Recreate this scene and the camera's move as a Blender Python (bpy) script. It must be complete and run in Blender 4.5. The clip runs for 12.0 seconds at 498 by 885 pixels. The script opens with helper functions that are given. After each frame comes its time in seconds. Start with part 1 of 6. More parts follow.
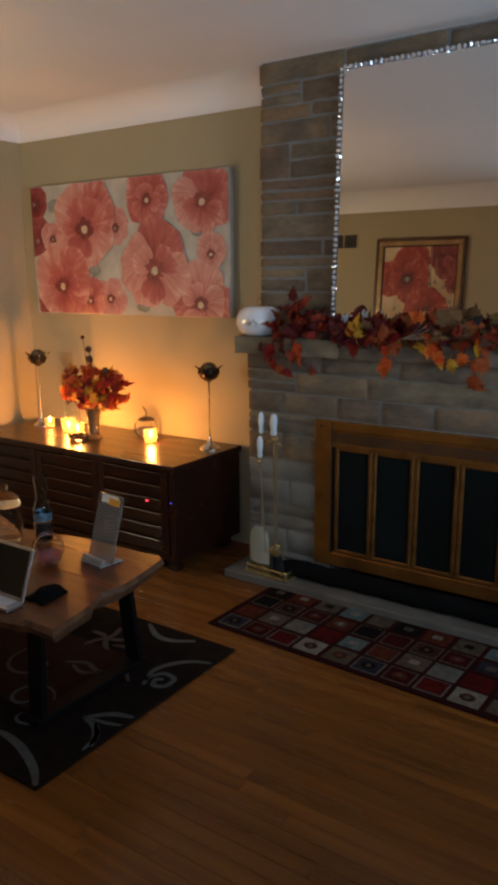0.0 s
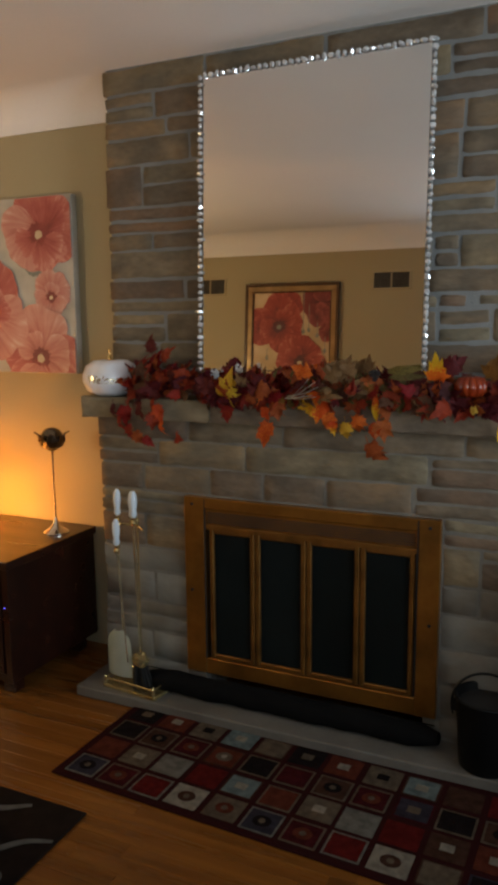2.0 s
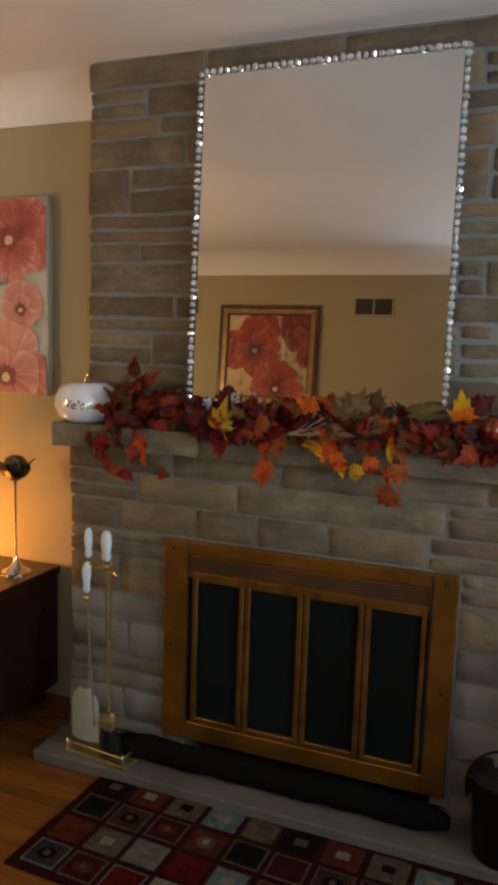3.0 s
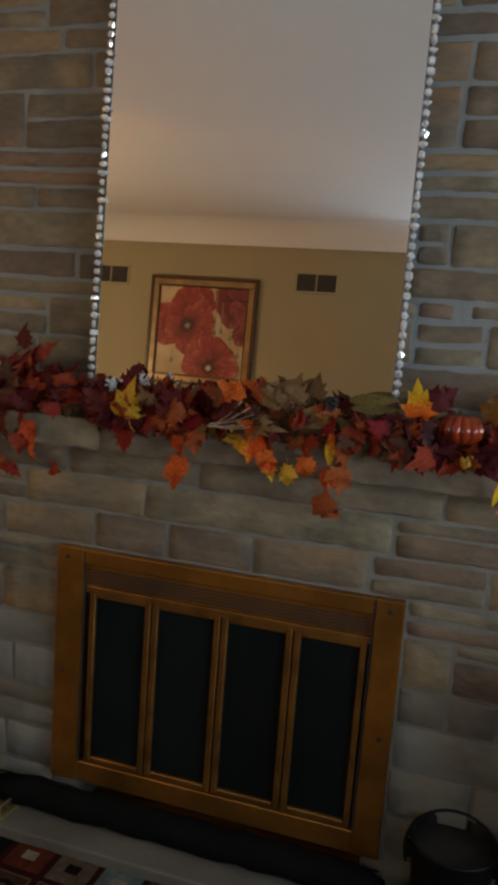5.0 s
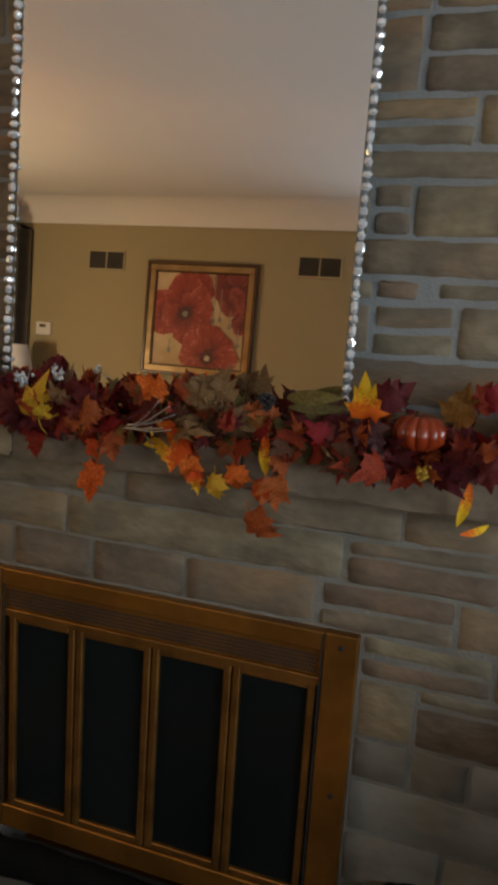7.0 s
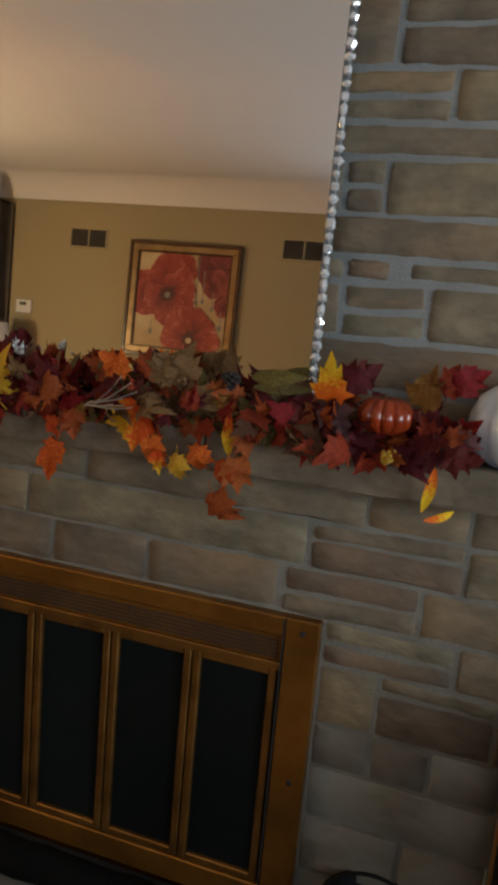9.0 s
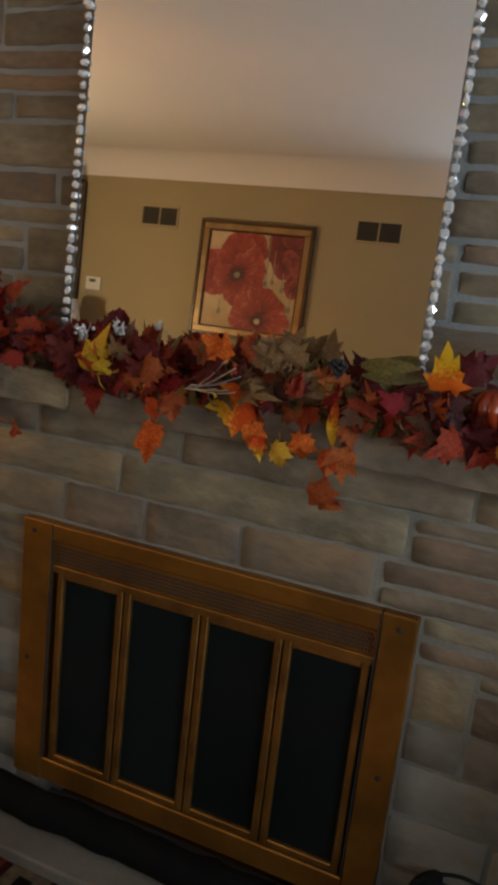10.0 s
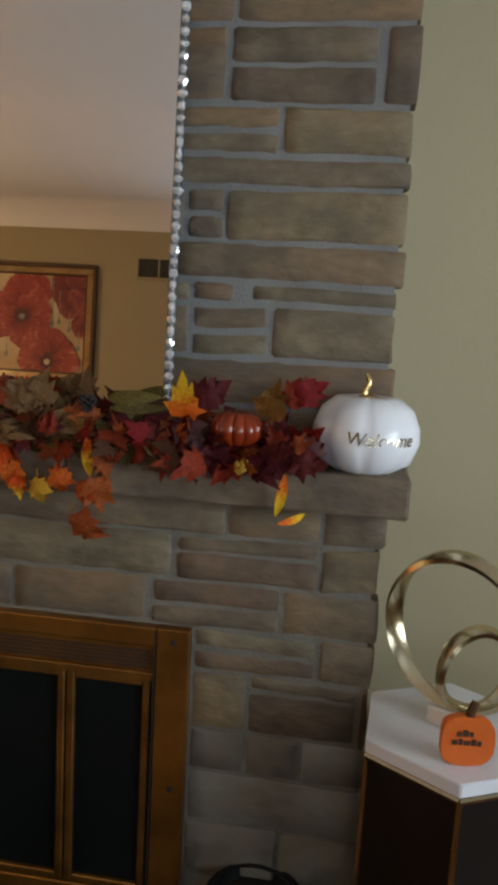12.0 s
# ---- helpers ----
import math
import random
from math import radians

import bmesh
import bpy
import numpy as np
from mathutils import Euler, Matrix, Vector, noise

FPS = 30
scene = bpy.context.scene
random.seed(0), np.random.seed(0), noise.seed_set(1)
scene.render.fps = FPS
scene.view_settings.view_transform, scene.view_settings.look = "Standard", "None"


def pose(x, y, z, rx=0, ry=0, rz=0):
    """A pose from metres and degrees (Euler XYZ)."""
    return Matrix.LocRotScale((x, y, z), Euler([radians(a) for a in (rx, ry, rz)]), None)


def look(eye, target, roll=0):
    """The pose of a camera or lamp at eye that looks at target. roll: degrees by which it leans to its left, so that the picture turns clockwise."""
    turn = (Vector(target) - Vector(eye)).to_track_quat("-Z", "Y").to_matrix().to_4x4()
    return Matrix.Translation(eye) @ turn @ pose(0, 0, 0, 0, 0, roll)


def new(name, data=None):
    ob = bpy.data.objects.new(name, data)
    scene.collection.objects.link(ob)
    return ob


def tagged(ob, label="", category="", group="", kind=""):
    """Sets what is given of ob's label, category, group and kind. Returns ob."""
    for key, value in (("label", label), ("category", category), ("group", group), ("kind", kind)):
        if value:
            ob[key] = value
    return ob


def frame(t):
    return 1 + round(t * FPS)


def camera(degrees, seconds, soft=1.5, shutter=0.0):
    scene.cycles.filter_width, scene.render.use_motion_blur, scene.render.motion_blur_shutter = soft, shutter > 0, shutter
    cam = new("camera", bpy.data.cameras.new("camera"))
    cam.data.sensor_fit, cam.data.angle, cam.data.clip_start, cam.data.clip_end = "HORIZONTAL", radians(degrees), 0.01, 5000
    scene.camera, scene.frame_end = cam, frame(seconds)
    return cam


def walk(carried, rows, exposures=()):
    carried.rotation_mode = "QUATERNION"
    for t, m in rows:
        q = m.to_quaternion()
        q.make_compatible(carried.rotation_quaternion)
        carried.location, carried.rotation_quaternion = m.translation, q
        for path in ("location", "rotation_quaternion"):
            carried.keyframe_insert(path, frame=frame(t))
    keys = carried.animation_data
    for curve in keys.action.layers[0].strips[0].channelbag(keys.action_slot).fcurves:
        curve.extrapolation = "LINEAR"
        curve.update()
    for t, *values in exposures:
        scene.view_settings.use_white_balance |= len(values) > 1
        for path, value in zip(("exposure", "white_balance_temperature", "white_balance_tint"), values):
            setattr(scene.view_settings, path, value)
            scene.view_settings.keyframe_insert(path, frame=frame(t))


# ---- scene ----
WINDOW_POWER, FILL_POWER, CANDLE_POWER, LAMP_POWER = 17.0, 17.0, 9.8, 31.0
cam = camera(36.8, 12.0, soft=4.1)
PATH = [
    (0, (0.251, 0.219, 1.481), (-0.851, 1.831, 1.047), -0.4),
    (0.5, (0.183, 0.358, 1.473), (-0.787, 2.067, 1.101), -1.5),
    (1, (0.045, 0.517, 1.477), (-0.72, 2.343, 1.196), 0.3),
    (1.5, (0.003, 0.643, 1.455), (-0.693, 2.491, 1.139), 0.4),
    (2, (-0.047, 0.795, 1.475), (-0.865, 2.593, 1.161), -0.5),
    (2.5, (-0.163, 0.881, 1.469), (-0.945, 2.702, 1.203), 0.8),
    (2.7, (-0.235, 0.938, 1.476), (-0.95, 2.789, 1.228), 1.4),
    (4.3, (-0.351, 1.221, 1.498), (-1.081, 3.052, 1.158), 3.2),
    (4.5, (-0.325, 1.263, 1.47), (-1.026, 3.112, 1.169), 3.3),
    (5, (-0.369, 1.42, 1.474), (-0.919, 3.318, 1.167), 4.2),
    (5.5, (-0.362, 1.548, 1.458), (-0.805, 3.469, 1.122), 5.6),
    (6, (-0.292, 1.681, 1.475), (-0.783, 3.589, 1.129), 5.5),
    (6.5, (-0.235, 1.754, 1.48), (-0.843, 3.628, 1.132), 3.7),
    (7, (-0.23, 1.766, 1.477), (-0.867, 3.631, 1.137), 3.7),
    (7.5, (-0.235, 1.776, 1.474), (-0.86, 3.646, 1.139), 4.2),
    (7.7, (-0.233, 1.779, 1.472), (-0.84, 3.655, 1.141), 4.4),
    (9.3, (-0.193, 1.818, 1.463), (-0.8, 3.682, 1.067), 5.3),
    (9.5, (-0.217, 1.804, 1.469), (-0.841, 3.659, 1.058), 5.4),
    (10, (-0.307, 1.809, 1.461), (-1.02, 3.626, 1.023), 6.3),
    (10.5, (-0.304, 1.801, 1.469), (-1.008, 3.625, 1.045), 5.0),
    (11, (-0.254, 1.783, 1.48), (-0.819, 3.665, 1.108), 3.5),
    (11.5, (-0.206, 1.768, 1.483), (-0.619, 3.697, 1.154), 3.4),
    (12, (-0.156, 1.755, 1.48), (-0.425, 3.712, 1.166), 3.2),
]
walk(cam, [(t, look(eye, target, roll)) for t, eye, target, roll in PATH],
     ((0.0, -0.28, 5500, 10), (0.5, -0.34, 5200, 9), (1.0, -0.16, 5450, 8), (1.5, -0.18, 6050, 8), (2.5, 0.08, 6500, 10), (4.5, 0.02, 6350, 9),
      (5.0, -0.06, 6150, 8), (5.5, 0.00, 6350, 9), (7.5, 0.01, 6400, 9), (10.0, 0.05, 6400, 10), (11.0, 0.04, 6450, 10), (12.0, 0.03, 6350, 10)))

# ---- light ----
world = bpy.data.worlds.new("world")
scene.world = world
world.use_nodes = True
wn = world.node_tree
sky = wn.nodes.new("ShaderNodeTexSky")
sky.sky_type = "NISHITA"
sky.sun_disc = False
sky.sun_elevation = radians(12)
sky.sun_rotation = radians(200)
wn.nodes["Background"].inputs["Strength"].default_value = 0.05
wn.links.new(sky.outputs[0], wn.nodes["Background"].inputs["Color"])


def area_lamp(name, m, sx, sy, power, colour, spread=180):
    d = bpy.data.lights.new(name, "AREA")
    d.shape, d.size, d.size_y, d.energy, d.color, d.spread = "RECTANGLE", sx, sy, power, colour, radians(spread)
    ob = new(name, d)
    ob.matrix_world = m
    return ob


def point_lamp(name, at, power, colour, radius=0.02):
    d = bpy.data.lights.new(name, "POINT")
    d.energy, d.color, d.shadow_soft_size = power, colour, radius
    ob = new(name, d)
    ob.location = at
    return ob


# dusk light through the window in the right wall
area_lamp("window_light", look((2.36, 1.75, 1.5), (-0.3, 3.0, 1.45)), 1.6, 1.15, WINDOW_POWER, (0.80, 0.90, 0.97), 85)
# added fill in the hall opening, aimed up to brighten the ceiling; no lamp there
area_lamp("ceiling_fill", look((0.45, 0.02, 1.3), (-0.5, 1.6, 2.9)), 1.5, 0.8, FILL_POWER, (0.78, 0.89, 1.0), 150)
CANDLE = (1.0, 0.345, 0.045)


# ---- materials ----
MATS = {}


def mat(name, colour, rough=0.6, metal=0.0, colour2=None, scale=8.0, detail=4.0, amount=1.0, fine=0.0, fine_scale=90.0,
        bump=0.0, bump_scale=60.0, stretch=(1, 1, 1), random_value=0.0, spec=0.5, emit=0.0, transmission=0.0, ior=1.45, thin=0.0, coat=0.0, random_hue=0.0,
        island=False, along=0.0, deep=0.004):
    """A node material: two colours mixed by a coarse noise, a fine noise over it, random value per piece, relief."""
    if name in MATS:
        return MATS[name]
    m = bpy.data.materials.new(name)
    m.use_nodes = True
    nt = m.node_tree
    b = nt.nodes["Principled BSDF"]
    N, L = nt.nodes.new, nt.links.new
    co = N("ShaderNodeTexCoord")
    mp = N("ShaderNodeMapping")
    mp.inputs["Scale"].default_value = stretch
    L(co.outputs["Object"], mp.inputs["Vector"])
    if island:
        gi = N("ShaderNodeNewGeometry")
        rnd = gi.outputs["Random Per Island"]
    else:
        oi = N("ShaderNodeObjectInfo")
        rnd = oi.outputs["Random"]
    off = N("ShaderNodeVectorMath")
    off.operation = "MULTIPLY_ADD"
    cmb = N("ShaderNodeCombineXYZ")
    for k in range(3):
        L(rnd, cmb.inputs[k])
    L(cmb.outputs[0], off.inputs[0])
    off.inputs[1].default_value = (37.0, 19.0, 53.0) if random_value else (0, 0, 0)
    L(mp.outputs[0], off.inputs[2])
    n1 = N("ShaderNodeTexNoise")
    n1.inputs["Scale"].default_value, n1.inputs["Detail"].default_value = scale, detail
    L(off.outputs[0], n1.inputs["Vector"])
    r1 = N("ShaderNodeMapRange")
    r1.inputs["From Min"].default_value, r1.inputs["From Max"].default_value = 0.5 - 0.25 / max(amount, 0.01), 0.5 + 0.25 / max(amount, 0.01)
    if along:
        sep = N("ShaderNodeSeparateXYZ")
        L(co.outputs["Object"], sep.inputs[0])
        ga = N("ShaderNodeMath")
        ga.operation = "MULTIPLY_ADD"
        L(sep.outputs["Y"], ga.inputs[0])
        ga.inputs[1].default_value = along
        L(n1.outputs["Fac"], ga.inputs[2])
        gb = N("ShaderNodeMath")
        gb.operation = "SUBTRACT"
        L(ga.outputs[0], gb.inputs[0])
        gb.inputs[1].default_value = along * 0.45
        L(gb.outputs[0], r1.inputs["Value"])
    else:
        L(n1.outputs["Fac"], r1.inputs["Value"])
    mx = N("ShaderNodeMix")
    mx.data_type = "RGBA"
    c2 = colour2 or tuple(c * 0.75 for c in colour)
    mx.inputs[6].default_value = (*colour, 1)
    mx.inputs[7].default_value = (*c2, 1)
    L(r1.outputs[0], mx.inputs[0])
    out = mx.outputs[2]
    if fine or random_value:
        n2 = N("ShaderNodeTexNoise")
        n2.inputs["Scale"].default_value, n2.inputs["Detail"].default_value = fine_scale, 3
        L(off.outputs[0], n2.inputs["Vector"])
        v = N("ShaderNodeMath")
        v.operation = "MULTIPLY_ADD"
        L(n2.outputs["Fac"], v.inputs[0])
        v.inputs[1].default_value, v.inputs[2].default_value = fine * 2, 1 - fine
        w = N("ShaderNodeMath")
        w.operation = "MULTIPLY_ADD"
        L(rnd, w.inputs[0])
        w.inputs[1].default_value, w.inputs[2].default_value = random_value * 2, 1 - random_value
        p = N("ShaderNodeMath")
        p.operation = "MULTIPLY"
        L(v.outputs[0], p.inputs[0])
        L(w.outputs[0], p.inputs[1])
        hsv = N("ShaderNodeHueSaturation")
        L(out, hsv.inputs["Color"])
        L(p.outputs[0], hsv.inputs["Value"])
        if random_hue:
            h = N("ShaderNodeMath")
            h.operation = "MULTIPLY_ADD"
            L(rnd, h.inputs[0])
            h.inputs[1].default_value, h.inputs[2].default_value = random_hue * 2, 0.5 - random_hue
            L(h.outputs[0], hsv.inputs["Hue"])
        out = hsv.outputs["Color"]
    L(out, b.inputs["Base Color"])
    rr = N("ShaderNodeMapRange")
    rr.inputs["To Min"].default_value, rr.inputs["To Max"].default_value = max(rough - 0.08, 0.0), min(rough + 0.08, 1)
    if rough > 0.05:
        L(n1.outputs["Fac"], rr.inputs["Value"])
        L(rr.outputs[0], b.inputs["Roughness"])
    else:
        b.inputs["Roughness"].default_value = rough
    b.inputs["Metallic"].default_value = metal
    b.inputs["Specular IOR Level"].default_value = spec
    b.inputs["Transmission Weight"].default_value = transmission
    b.inputs["IOR"].default_value = ior
    b.inputs["Coat Weight"].default_value = coat
    if emit:
        b.inputs["Emission Color"].default_value = (*colour, 1)
        b.inputs["Emission Strength"].default_value = emit
    if bump:
        n3 = N("ShaderNodeTexNoise")
        n3.inputs["Scale"].default_value, n3.inputs["Detail"].default_value = bump_scale, 5
        L(off.outputs[0], n3.inputs["Vector"])
        bp = N("ShaderNodeBump")
        bp.inputs["Strength"].default_value, bp.inputs["Distance"].default_value = min(bump, 1.0), deep
        L(n3.outputs["Fac"], bp.inputs["Height"])
        L(bp.outputs[0], b.inputs["Normal"])
    if thin:
        tr = N("ShaderNodeBsdfTranslucent")
        L(out, tr.inputs["Color"])
        ms = N("ShaderNodeMixShader")
        ms.inputs[0].default_value = thin
        L(b.outputs[0], ms.inputs[1])
        L(tr.outputs[0], ms.inputs[2])
        L(ms.outputs[0], nt.nodes["Material Output"].inputs["Surface"])
    MATS[name] = m
    return m


WALL = mat("tan_wall_paint", (0.405, 0.344, 0.205), 0.75, colour2=(0.375, 0.318, 0.19), scale=1.5, fine=0.03, bump=0.12, bump_scale=220)
WHITE_PAINT = mat("white_ceiling_paint", (0.82, 0.815, 0.80), 0.8, colour2=(0.77, 0.765, 0.75), scale=1.2, fine=0.02, bump=0.1, bump_scale=200)
TRIM_WHITE = mat("white_trim_paint", (0.75, 0.74, 0.72), 0.4, colour2=(0.70, 0.69, 0.67), scale=3)
STONE = mat("sandstone", (0.191, 0.147, 0.096), 0.8, colour2=(0.110, 0.088, 0.061), scale=10, detail=7, amount=1.5, fine=0.27, fine_scale=46, bump=0.8, bump_scale=24,
            stretch=(0.7, 1, 1.3), random_value=0.18, random_hue=0.014, spec=0.3, deep=0.011)
STONE_WARM = mat("warm_sandstone", (0.203, 0.142, 0.086), 0.8, colour2=(0.117, 0.093, 0.065), scale=7, detail=7, amount=1.6, fine=0.27, fine_scale=46, bump=0.8, bump_scale=24,
                 stretch=(0.7, 1, 1.3), random_value=0.16, random_hue=0.014, spec=0.3, deep=0.011)
MORTAR = mat("grey_mortar", (0.216, 0.216, 0.204), 0.9, colour2=(0.152, 0.152, 0.143), scale=9, fine=0.15, fine_scale=160, bump=0.6, bump_scale=150)
STONE_RUST = mat("rusty_sandstone", (0.211, 0.137, 0.077), 0.8, colour2=(0.135, 0.106, 0.074), scale=6, detail=8, amount=2.2, fine=0.27, fine_scale=46, bump=0.8, bump_scale=22,
                 stretch=(0.6, 1, 1.5), random_value=0.16, random_hue=0.016, spec=0.3, deep=0.010)
STONE_SMEARED = mat("mortar_smeared_sandstone", (0.204, 0.195, 0.171), 0.85, colour2=(0.142, 0.122, 0.091), scale=3.5, detail=6, amount=2.2, fine=0.12, fine_scale=40, bump=0.6, bump_scale=20,
                    stretch=(0.8, 1, 1.2), random_value=0.05, random_hue=0.008, spec=0.25, deep=0.008)
MORTAR_WARM = mat("warm_mortar", (0.189, 0.175, 0.147), 0.9, colour2=(0.133, 0.121, 0.099), scale=12, fine=0.15, fine_scale=160, bump=0.6, bump_scale=150)
OAK = mat("oak_board", (0.230, 0.088, 0.016), 0.26, colour2=(0.120, 0.042, 0.008), scale=4, spec=0.4, fine=0.14, fine_scale=50, bump=0.08, bump_scale=60,
          stretch=(0.35, 6, 6), random_value=0.15)


# ---- shape helpers ----
def part(name, bm, material, parent=None, label="", smooth=False):
    """Links a bmesh as one mesh object under a thing or a part."""
    me = bpy.data.meshes.new(name)
    bm.to_mesh(me)
    bm.free()
    for m in material if isinstance(material, (list, tuple)) else [material]:
        me.materials.append(m)
    if smooth:
        me.shade_smooth()
        me.set_sharp_from_angle(angle=radians(48))
    ob = new(name, me)
    if parent:
        ob.parent = parent
    if label:
        tagged(ob, label)
    return ob


def thing(name, label, category, group="", at=(0, 0, 0), rz=0.0, kind=""):
    ob = new(name)
    ob.empty_display_size = 0.1
    ob.matrix_world = pose(*at, 0, 0, rz)
    return tagged(ob, label, category, group, kind)


def add_box(bm, lo, hi, bevel=0.0, segments=1, m=None):
    """A box from corner lo to corner hi, its edges rounded."""
    c = [(a + b) / 2 for a, b in zip(lo, hi)]
    s = [abs(b - a) for a, b in zip(lo, hi)]
    vs = bmesh.ops.create_cube(bm, size=1, matrix=Matrix.Translation(c) @ Matrix.Diagonal((*s, 1)))["verts"]
    if bevel:
        es = list({e for v in vs for e in v.link_edges})
        r = bmesh.ops.bevel(bm, geom=es, offset=bevel, segments=segments, affect="EDGES", profile=0.5)
        vs = list({v for f in r["faces"] for v in f.verts} | {v for v in vs if v.is_valid})
    if m is not None:
        bmesh.ops.transform(bm, matrix=m, verts=vs)
    return vs


def box(lo, hi, bevel=0.0, segments=1, m=None):
    bm = bmesh.new()
    add_box(bm, lo, hi, bevel, segments, m)
    return bm


def add_lathe(bm, profile, n=24, m=None, ribs=0, depth=0.0, cap=True):
    """Turns a profile of (radius, height) round z; ribs cut pumpkin grooves."""
    rings = []
    for r, z in profile:
        ring = []
        for i in range(n):
            a = 2 * math.pi * i / n
            k = 1 - depth * (1 - abs(math.sin(a * ribs / 2))) ** 2 if ribs else 1
            ring.append(bm.verts.new((r * k * math.cos(a), r * k * math.sin(a), z)))
        rings.append(ring)
    for a, b in zip(rings, rings[1:]):
        for i in range(n):
            bm.faces.new((a[i], a[(i + 1) % n], b[(i + 1) % n], b[i]))
    if cap:
        bm.faces.new(list(reversed(rings[0])))
        bm.faces.new(rings[-1])
    vs = [v for ring in rings for v in ring]
    if m is not None:
        bmesh.ops.transform(bm, matrix=m, verts=vs)
    return vs


def lathe(profile, n=24, m=None, ribs=0, depth=0.0, cap=True):
    bm = bmesh.new()
    add_lathe(bm, profile, n, m, ribs, depth, cap)
    return bm


def add_tube(bm, pts, radius, n=8, closed=False, flat=1.0):
    """A round bar along points; radius is a number or a function of 0 to 1."""
    pts = [Vector(p) for p in pts]
    rings = []
    up = None
    for i, p in enumerate(pts):
        a = pts[i - 1] if (i or closed) else p
        b = pts[(i + 1) % len(pts)] if (i < len(pts) - 1 or closed) else p
        d = (b - a).normalized()
        if up is None:
            up = d.orthogonal().normalized()
        up = (up - d * up.dot(d)).normalized()
        side = d.cross(up)
        r = radius(i / max(len(pts) - 1, 1)) if callable(radius) else radius
        rings.append([bm.verts.new(p + (up * math.cos(2 * math.pi * k / n) + side * flat * math.sin(2 * math.pi * k / n)) * r) for k in range(n)])
    pairs = list(zip(rings, rings[1:])) + ([(rings[-1], rings[0])] if closed else [])
    for a, b in pairs:
        for k in range(n):
            bm.faces.new((a[k], a[(k + 1) % n], b[(k + 1) % n], b[k]))
    if not closed:
        bm.faces.new(list(reversed(rings[0])))
        bm.faces.new(rings[-1])
    bmesh.ops.recalc_face_normals(bm, faces=bm.faces)


def tube(pts, radius, n=8, closed=False, flat=1.0):
    bm = bmesh.new()
    add_tube(bm, pts, radius, n, closed, flat)
    return bm


def arc(c, r, a0, a1, n, ax=(1, 0, 0), ay=(0, 0, 1)):
    c, ax, ay = Vector(c), Vector(ax), Vector(ay)
    return [c + ax * r * math.cos(a0 + (a1 - a0) * i / (n - 1)) + ay * r * math.sin(a0 + (a1 - a0) * i / (n - 1)) for i in range(n)]


def structure(name, bm, material, label, category, smooth=False):
    return tagged(part(name, bm, material, smooth=smooth), label, category, kind="structure")


# ---- the room ----
X0, X1, Y0, Y1, H = -3.74, 2.45, 0.09, 3.53, 2.44     # walls and ceiling
PAINT_TOP, COVE = 2.312, 0.17                           # top of the tan paint, size of the plaster cove
BX0, BX1, BY_UP, BY_LOW = -1.822, -0.078, 3.365, 3.252    # chimney breast: sides, upper face, lower face
MANTEL_Z = 1.200

bm = box((X0 - 0.15, -1.8, -0.12), (X1 + 0.15, Y1 + 0.15, -0.022))
structure("floor", bm, mat("subfloor", (0.10, 0.05, 0.02), 0.6), "honey-coloured narrow oak strip floor, softly glossy", "floor")
structure("wall_north", box((X0 - 0.12, Y1, -0.05), (X1 + 0.12, Y1 + 0.12, H + 0.1)), WALL, "tan painted plaster wall behind the fireplace", "wall")
structure("wall_west", box((X0 - 0.12, Y0 - 0.12, -0.05), (X0, Y1, H + 0.1)), WALL, "tan painted plaster wall", "wall")
structure("wall_south", box((X0, Y0 - 0.12, -0.05), (-0.62, Y0, H + 0.1)), WALL, "tan painted plaster wall facing the fireplace", "wall")
bm = box((1.45, Y0 - 0.12, -0.05), (X1, Y0, H + 0.1))
structure("wall_south_hall_opening", bm, WALL, "tan wall with a wide hall opening", "wall")
bm = box((X1, -1.8, -0.05), (X1 + 0.12, 0.95, H + 0.1))
add_box(bm, (X1, 2.6, -0.05), (X1 + 0.12, Y1, H + 0.1))
add_box(bm, (X1, 0.95, -0.05), (X1 + 0.12, 2.6, 0.9))
add_box(bm, (X1, 0.95, 2.15), (X1 + 0.12, 2.6, H + 0.1))
structure("wall_east", bm, WALL, "tan wall with a window", "wall")
bm = box((-1.0, -1.8, -0.05), (X1, -1.68, H + 0.1))
add_box(bm, (-1.12, -1.8, -0.05), (-1.0, Y0 - 0.12, H + 0.1))
structure("wall_hall", bm, WALL, "tan hall walls beyond the opening", "wall")
structure("ceiling", box((X0 - 0.12, -1.8, H), (X1 + 0.12, Y1 + 0.12, H + 0.1)), WHITE_PAINT, "white plaster ceiling", "ceiling")


def cove(name, p, q, inward, low=PAINT_TOP):
    """A concave plaster cove from p to q under the ceiling; inward points into the room."""
    bm = bmesh.new()
    p, q, inward = Vector(p), Vector(q), Vector(inward)
    n = 18
    rows = []
    for e in (p, q):
        row = [bm.verts.new(e + inward * 0.002 + Vector((0, 0, low - 0.012))), bm.verts.new(e + inward * 0.010 + Vector((0, 0, low - 0.012)))]
        for i in range(n + 1):
            a = math.pi / 2 * i / n
            row.append(bm.verts.new(e + inward * (0.010 + COVE * (1 - math.cos(a))) + Vector((0, 0, low + (H - 0.0015 - low) * math.sin(a)))))
        row.append(bm.verts.new(e + inward * 0.002 + Vector((0, 0, H - 0.003))))
        rows.append(row)
    for i in range(len(rows[0])):
        j = (i + 1) % len(rows[0])
        bm.faces.new((rows[0][i], rows[1][i], rows[1][j], rows[0][j]))
    for r in rows:
        bm.faces.new(r)
    bmesh.ops.recalc_face_normals(bm, faces=bm.faces)
    ob = structure(name, bm, WHITE_PAINT, "white curved plaster cove under the ceiling", "cove moulding", True)
    return ob


